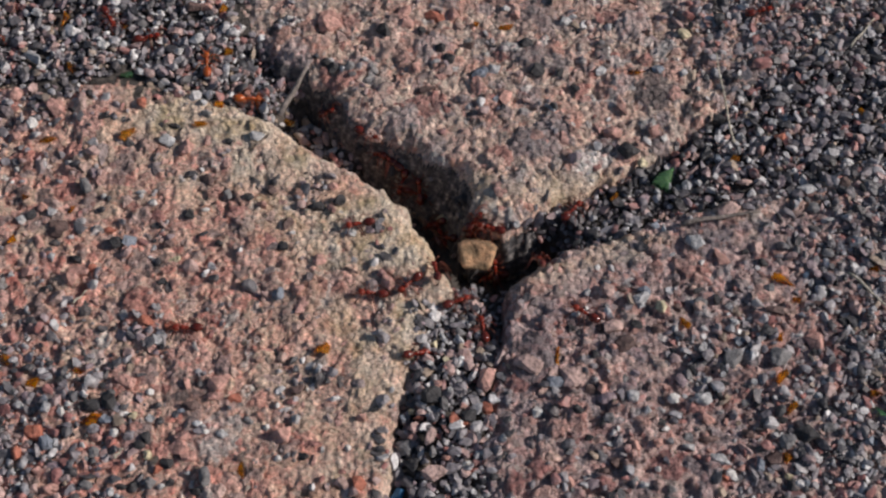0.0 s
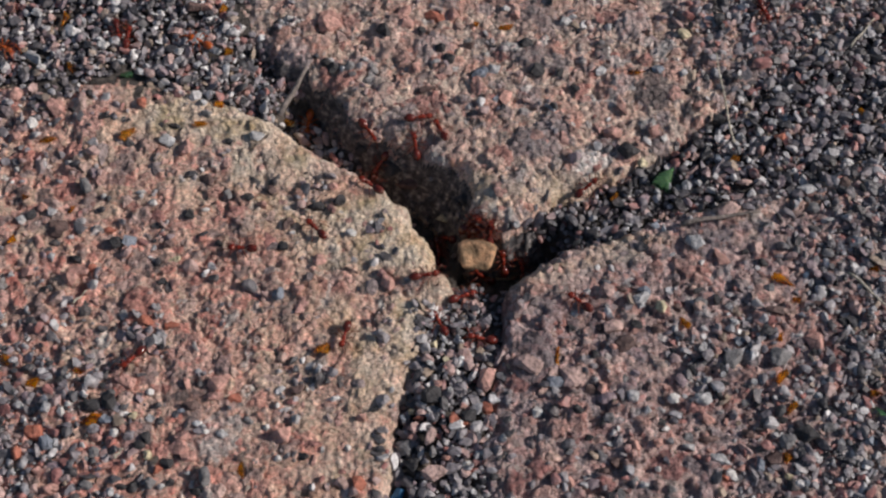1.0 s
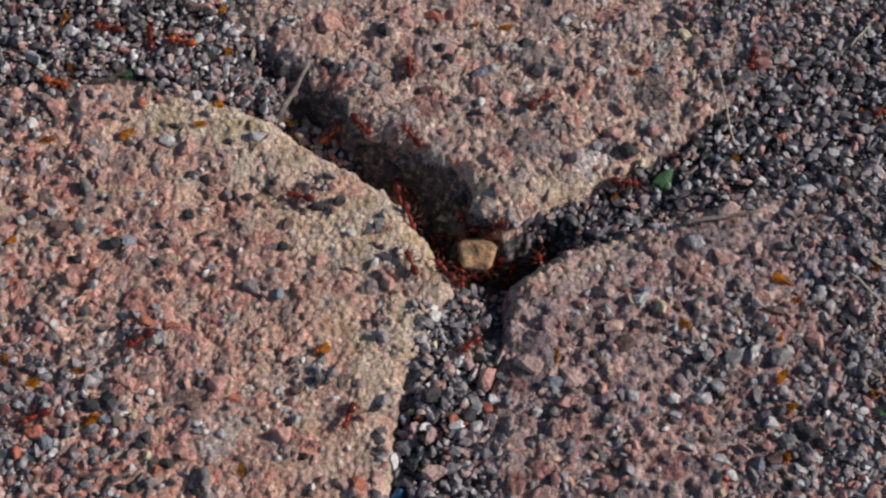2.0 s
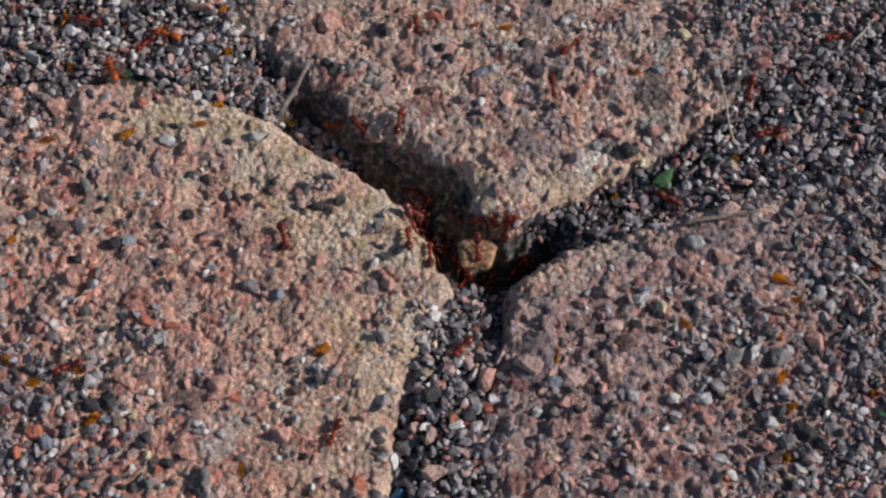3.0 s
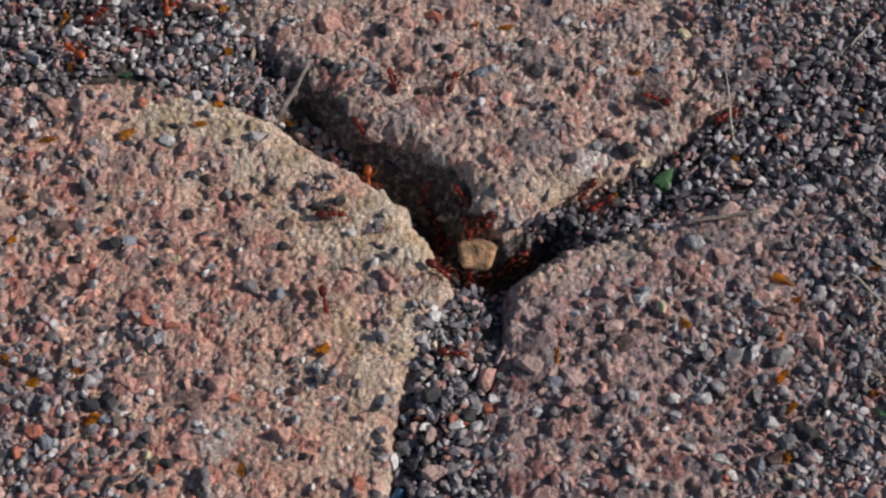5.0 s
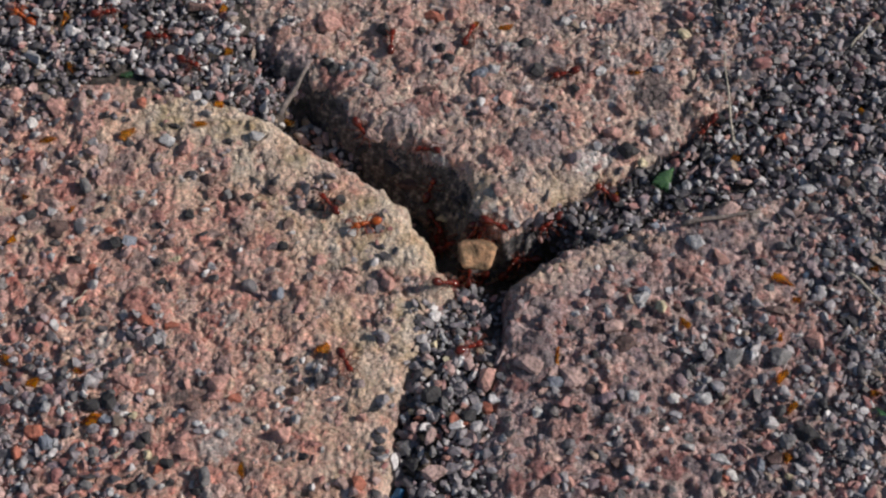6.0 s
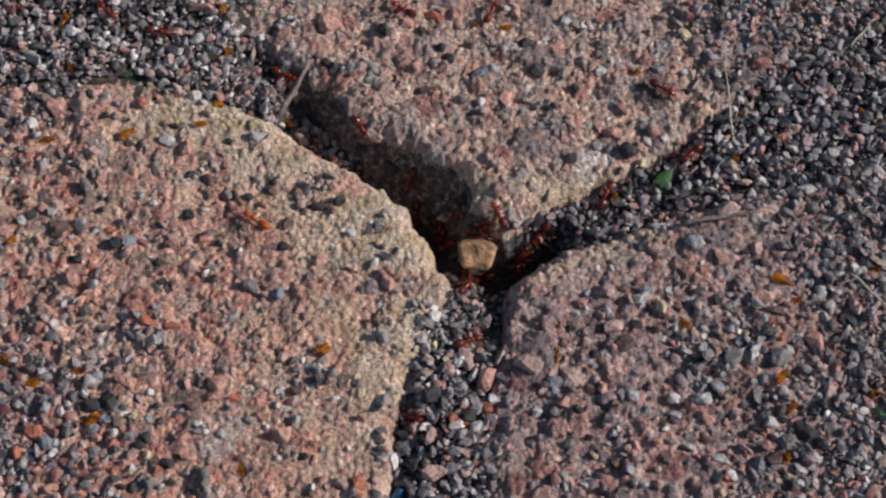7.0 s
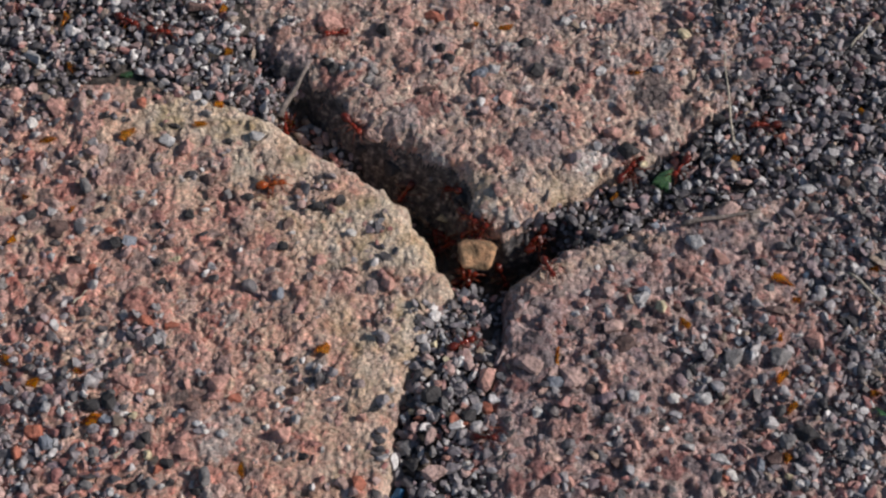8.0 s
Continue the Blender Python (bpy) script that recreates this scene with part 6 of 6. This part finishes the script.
    crawl([(0, -0.9, 12.9, -16.0), (0.2, -1.6, 13.8, -15.5), (0.4, -4.9, 2.8, -0.9), (0.6, -6.9, 1.1, 0.0), (0.8, -6.1, -6.1, 0.3), (1, -3.3, -6.7, 0.4), (1.2, -2.8, -4.9, -0.7), (1.6, -6.3, -5.0, 0.4), (2.8, -5.9, 1.3, -0.3), (3, -6.7, 1.7, -0.1), (3.2, -6.8, 1.7, -0.1), (3.5, -7.4, -2.3, -0.2), (3.7, -6.7, -3.3, 0.4), (4, -7.3, -3.7, 0.1), (4.2, -7.4, -4.4, 0.4), (4.5, -6.1, -4.2, 0.2), (4.7, -2.3, -4.2, -1.0), (5.8, 0.2, -8.4, 0.3), (6, 0.0, -8.5, 0.4), (6.2, 2.4, -0.8, -15.4), (6.5, 2.3, -0.4, -15.3), (7, 4.1, -8.5, -2.1), (8, 4.1, 3.0, -15.5)])
    crawl([(0, 6.1, 7.5, -6.9), (2.4, 6.3, 7.3, -7.0), (2.8, 6.4, 2.8, -1.6), (3.2, 6.9, 0.8, -1.6), (3.5, 6.9, 1.4, -1.6), (3.7, 6.7, 2.0, -1.6), (4, 5.9, 2.3, -1.6), (4.2, 6.6, 2.3, -1.6), (4.5, 5.8, 2.3, -1.6), (4.7, 3.9, 2.0, -1.6), (5.4, 7.4, 6.6, -6.2), (8, 8.3, 6.8, -4.9)], 60)
    # over the pinkish block
    crawl([(0, -16.5, 4.9, 0.1), (0.2, -18.8, 4.5, -0.2), (0.5, -22.0, 0.8, 0.2), (1, -24.8, 3.9, 0.1), (1.5, -26.4, 5.7, -0.2), (2.2, -29.0, 12.3, 0.0), (2.8, -31.2, 1.8, 0.2), (4, -24.8, 5.7, 0.2), (5.5, -21.3, 7.2, -0.2), (5.8, -21.2, 7.9, 0.1), (6, -22.5, 9.7, 0.2), (6.2, -23.3, 10.4, 0.1), (6.5, -25.3, 18.0, -0.4), (6.7, -25.9, 21.5, -0.9), (7, -26.2, 29.4, -9.9), (7.2, -28.2, 33.3, -10.1), (7.5, -30.1, 36.9, -10.4), (8, -31.5, 35.3, -10.9)])
    crawl([(0, -48.5, -17.7, -0.2), (0.5, -52.7, -17.8, -0.1), (1, -57.9, -24.5, 0.3), (1.5, -66.1, -32.0, 0.2), (3, -84.8, -39.0, 0.6), (8, -89.8, -43.3, 0.4)])
    # over the gravel behind it
    crawl([(0, -48.8, 43.7, 0.2), (0.5, -49.1, 47.0, 0.3), (1, -50.7, 49.1, 0.2), (1.5, -52.5, 49.0, 0.3), (2.8, -57.5, 50.2, 0.5), (3, -57.9, 51.0, 0.4), (3.2, -58.2, 52.4, 0.2), (3.5, -58.4, 52.4, 0.2), (3.7, -58.5, 53.0, 0.5), (4, -59.9, 53.5, 0.6), (4.2, -59.5, 54.3, 0.6), (4.5, -57.9, 56.5, 0.4), (4.7, -58.3, 57.0, 0.5), (5.5, -58.3, 64.1, 0.9), (8, -62.2, 78.2, -1.0)], model=SUNLIT_ANT)
    crawl([(0, -61.5, 50.5, -0.2), (0.5, -61.8, 51.5, -0.2), (1, -65.8, 50.6, 0.0), (1.5, -59.7, 50.5, 0.1), (2.8, -63.6, 50.5, 0.1), (3, -62.1, 48.7, -0.2), (3.2, -63.3, 47.7, 0.2), (3.5, -66.4, 55.7, -0.2), (4, -66.1, 53.3, -0.1), (4.2, -63.8, 51.9, 0.0), (4.7, -62.7, 52.0, -0.2), (6, -59.5, 50.5, 0.1), (6.5, -59.2, 51.1, 0.3), (7, -59.3, 51.5, 0.4), (7.5, -59.6, 52.2, 0.6), (8, -59.2, 51.6, 0.4)], 10)
    crawl([(0, -70.2, 55.4, 0.1), (1, -68.1, 52.0, -0.1), (1.5, -69.2, 51.8, 0.1), (2.8, -73.5, 54.8, -0.1), (3.5, -76.8, 54.7, 0.0), (4, -75.0, 54.1, -0.2), (4.2, -75.2, 55.4, 0.1), (4.5, -74.3, 55.9, 0.2), (6, -71.1, 56.5, 0.4), (6.5, -70.7, 56.6, 0.3), (7, -70.9, 57.2, 0.3), (7.5, -68.7, 54.8, -0.1), (8, -66.3, 54.9, -0.2)])
    crawl([(0, -94.8, 50.4, 1.2), (1, -91.4, 47.3, 0.6), (2.2, -74.9, 38.4, -0.2), (2.8, -63.9, 42.1, 0.2), (3.2, -75.1, 41.7, 0.9), (3.5, -77.6, 44.9, 1.3), (3.7, -76.8, 45.0, 1.2), (4, -77.3, 44.1, 1.4), (4.2, -76.4, 44.2, 1.3), (4.5, -75.5, 43.5, 1.3), (4.7, -75.2, 44.0, 1.5), (5.8, -86.0, 54.0, 0.4), (8, -103.3, 64.1, -1.0)], model=SUNLIT_ANT)
    crawl([(0, -17.6, 70.3, -1.0), (4, -46.9, 70.3, -1.0), (5.5, -57.3, 51.0, 0.4), (6, -52.3, 43.6, 0.3), (6.5, -39.5, 41.5, -1.6), (7, -33.0, 43.4, -3.6), (7.5, -33.7, 39.6, -4.9), (8, -33.0, 35.0, -8.5)])
    # along the gravel joint
    crawl([(0, 25.8, 10.6, -4.0), (0.5, 27.3, 12.2, -4.3), (1, 29.1, 15.1, -2.2), (1.5, 33.3, 16.4, -2.8), (2.8, 41.7, 15.8, -3.3), (3, 45.1, 13.1, -3.9), (3.2, 53.9, 8.7, 0.2), (3.5, 66.1, -2.4, 0.9), (4, 74.3, -15.9, 0.9), (4.7, 86.1, -24.9, -0.2), (8, 95.2, -32.3, 0.9)])
    crawl([(0, 66.9, 56.7, 0.7), (1, 67.5, 56.8, 0.6), (1.5, 65.9, 51.3, 0.1), (2.8, 62.9, 39.0, -0.6), (3, 63.3, 38.3, -1.4), (3.2, 63.3, 36.6, -0.9), (3.5, 62.7, 33.4, -1.1), (3.7, 59.8, 30.9, -1.1), (4, 60.2, 31.4, -1.1), (4.2, 59.7, 32.0, -1.0), (4.5, 59.0, 32.3, -1.3), (4.7, 58.7, 32.3, -1.4), (5.3, 56.0, 30.1, -1.4), (6, 53.9, 29.3, -1.7), (6.5, 53.1, 26.1, -2.7), (7, 50.0, 22.6, -2.2), (7.5, 48.1, 20.9, -2.5), (8, 47.8, 19.8, -2.6)])
    crawl([(0, 44.9, 73.5, -1.0), (2, 32.1, 64.7, 0.2), (2.8, 20.6, 43.4, 0.8), (3.2, 25.7, 28.8, 0.9), (3.5, 27.4, 17.2, -0.6), (3.7, 27.8, 16.5, -1.4), (4, 30.3, 15.8, -3.2), (4.2, 29.5, 15.6, -2.0), (4.5, 29.2, 15.4, -1.7), (4.7, 30.2, 15.9, -2.4), (5.5, 24.4, 10.8, -4.0), (6.5, 20.4, 7.6, -6.4), (8, 19.3, 7.0, -7.6)])
    crawl([(0, 99.9, 39.0, -1.0), (1.5, 94.4, 34.3, -0.4), (2.8, 73.1, 28.1, -1.3), (3.5, 52.0, 26.1, -2.6), (3.7, 50.0, 24.7, -2.4), (4, 44.6, 19.3, -2.9), (4.2, 40.2, 17.5, -3.0), (4.5, 34.6, 14.6, -3.2), (4.7, 33.8, 13.5, -3.5), (5.5, 27.8, 10.1, -4.6), (6, 32.5, 14.6, -3.8), (7, 32.7, 14.3, -3.8), (8, 37.1, 18.8, -2.2)])
    crawl([(0, 104.2, 52.1, -1.0), (2, 101.8, 52.1, -1.0), (3.8, 59.3, 44.0, 0.1), (4.2, 52.5, 33.0, 0.4), (4.5, 50.3, 32.6, 0.1), (4.7, 46.3, 32.9, 0.6), (5.3, 40.1, 36.5, 0.5), (6, 25.2, 41.0, 0.1), (6.5, 30.3, 33.9, 0.2), (7, 44.9, 36.8, 0.7), (7.5, 43.8, 24.8, -0.6), (8, 38.9, 20.2, -3.2)])
    crawl([(0, 101.4, 18.2, -1.0), (6, 98.5, 23.1, -0.2), (7, 93.7, 27.8, -1.1), (7.5, 84.7, 29.5, -1.1), (8, 65.4, 29.2, -1.4)])


motions()
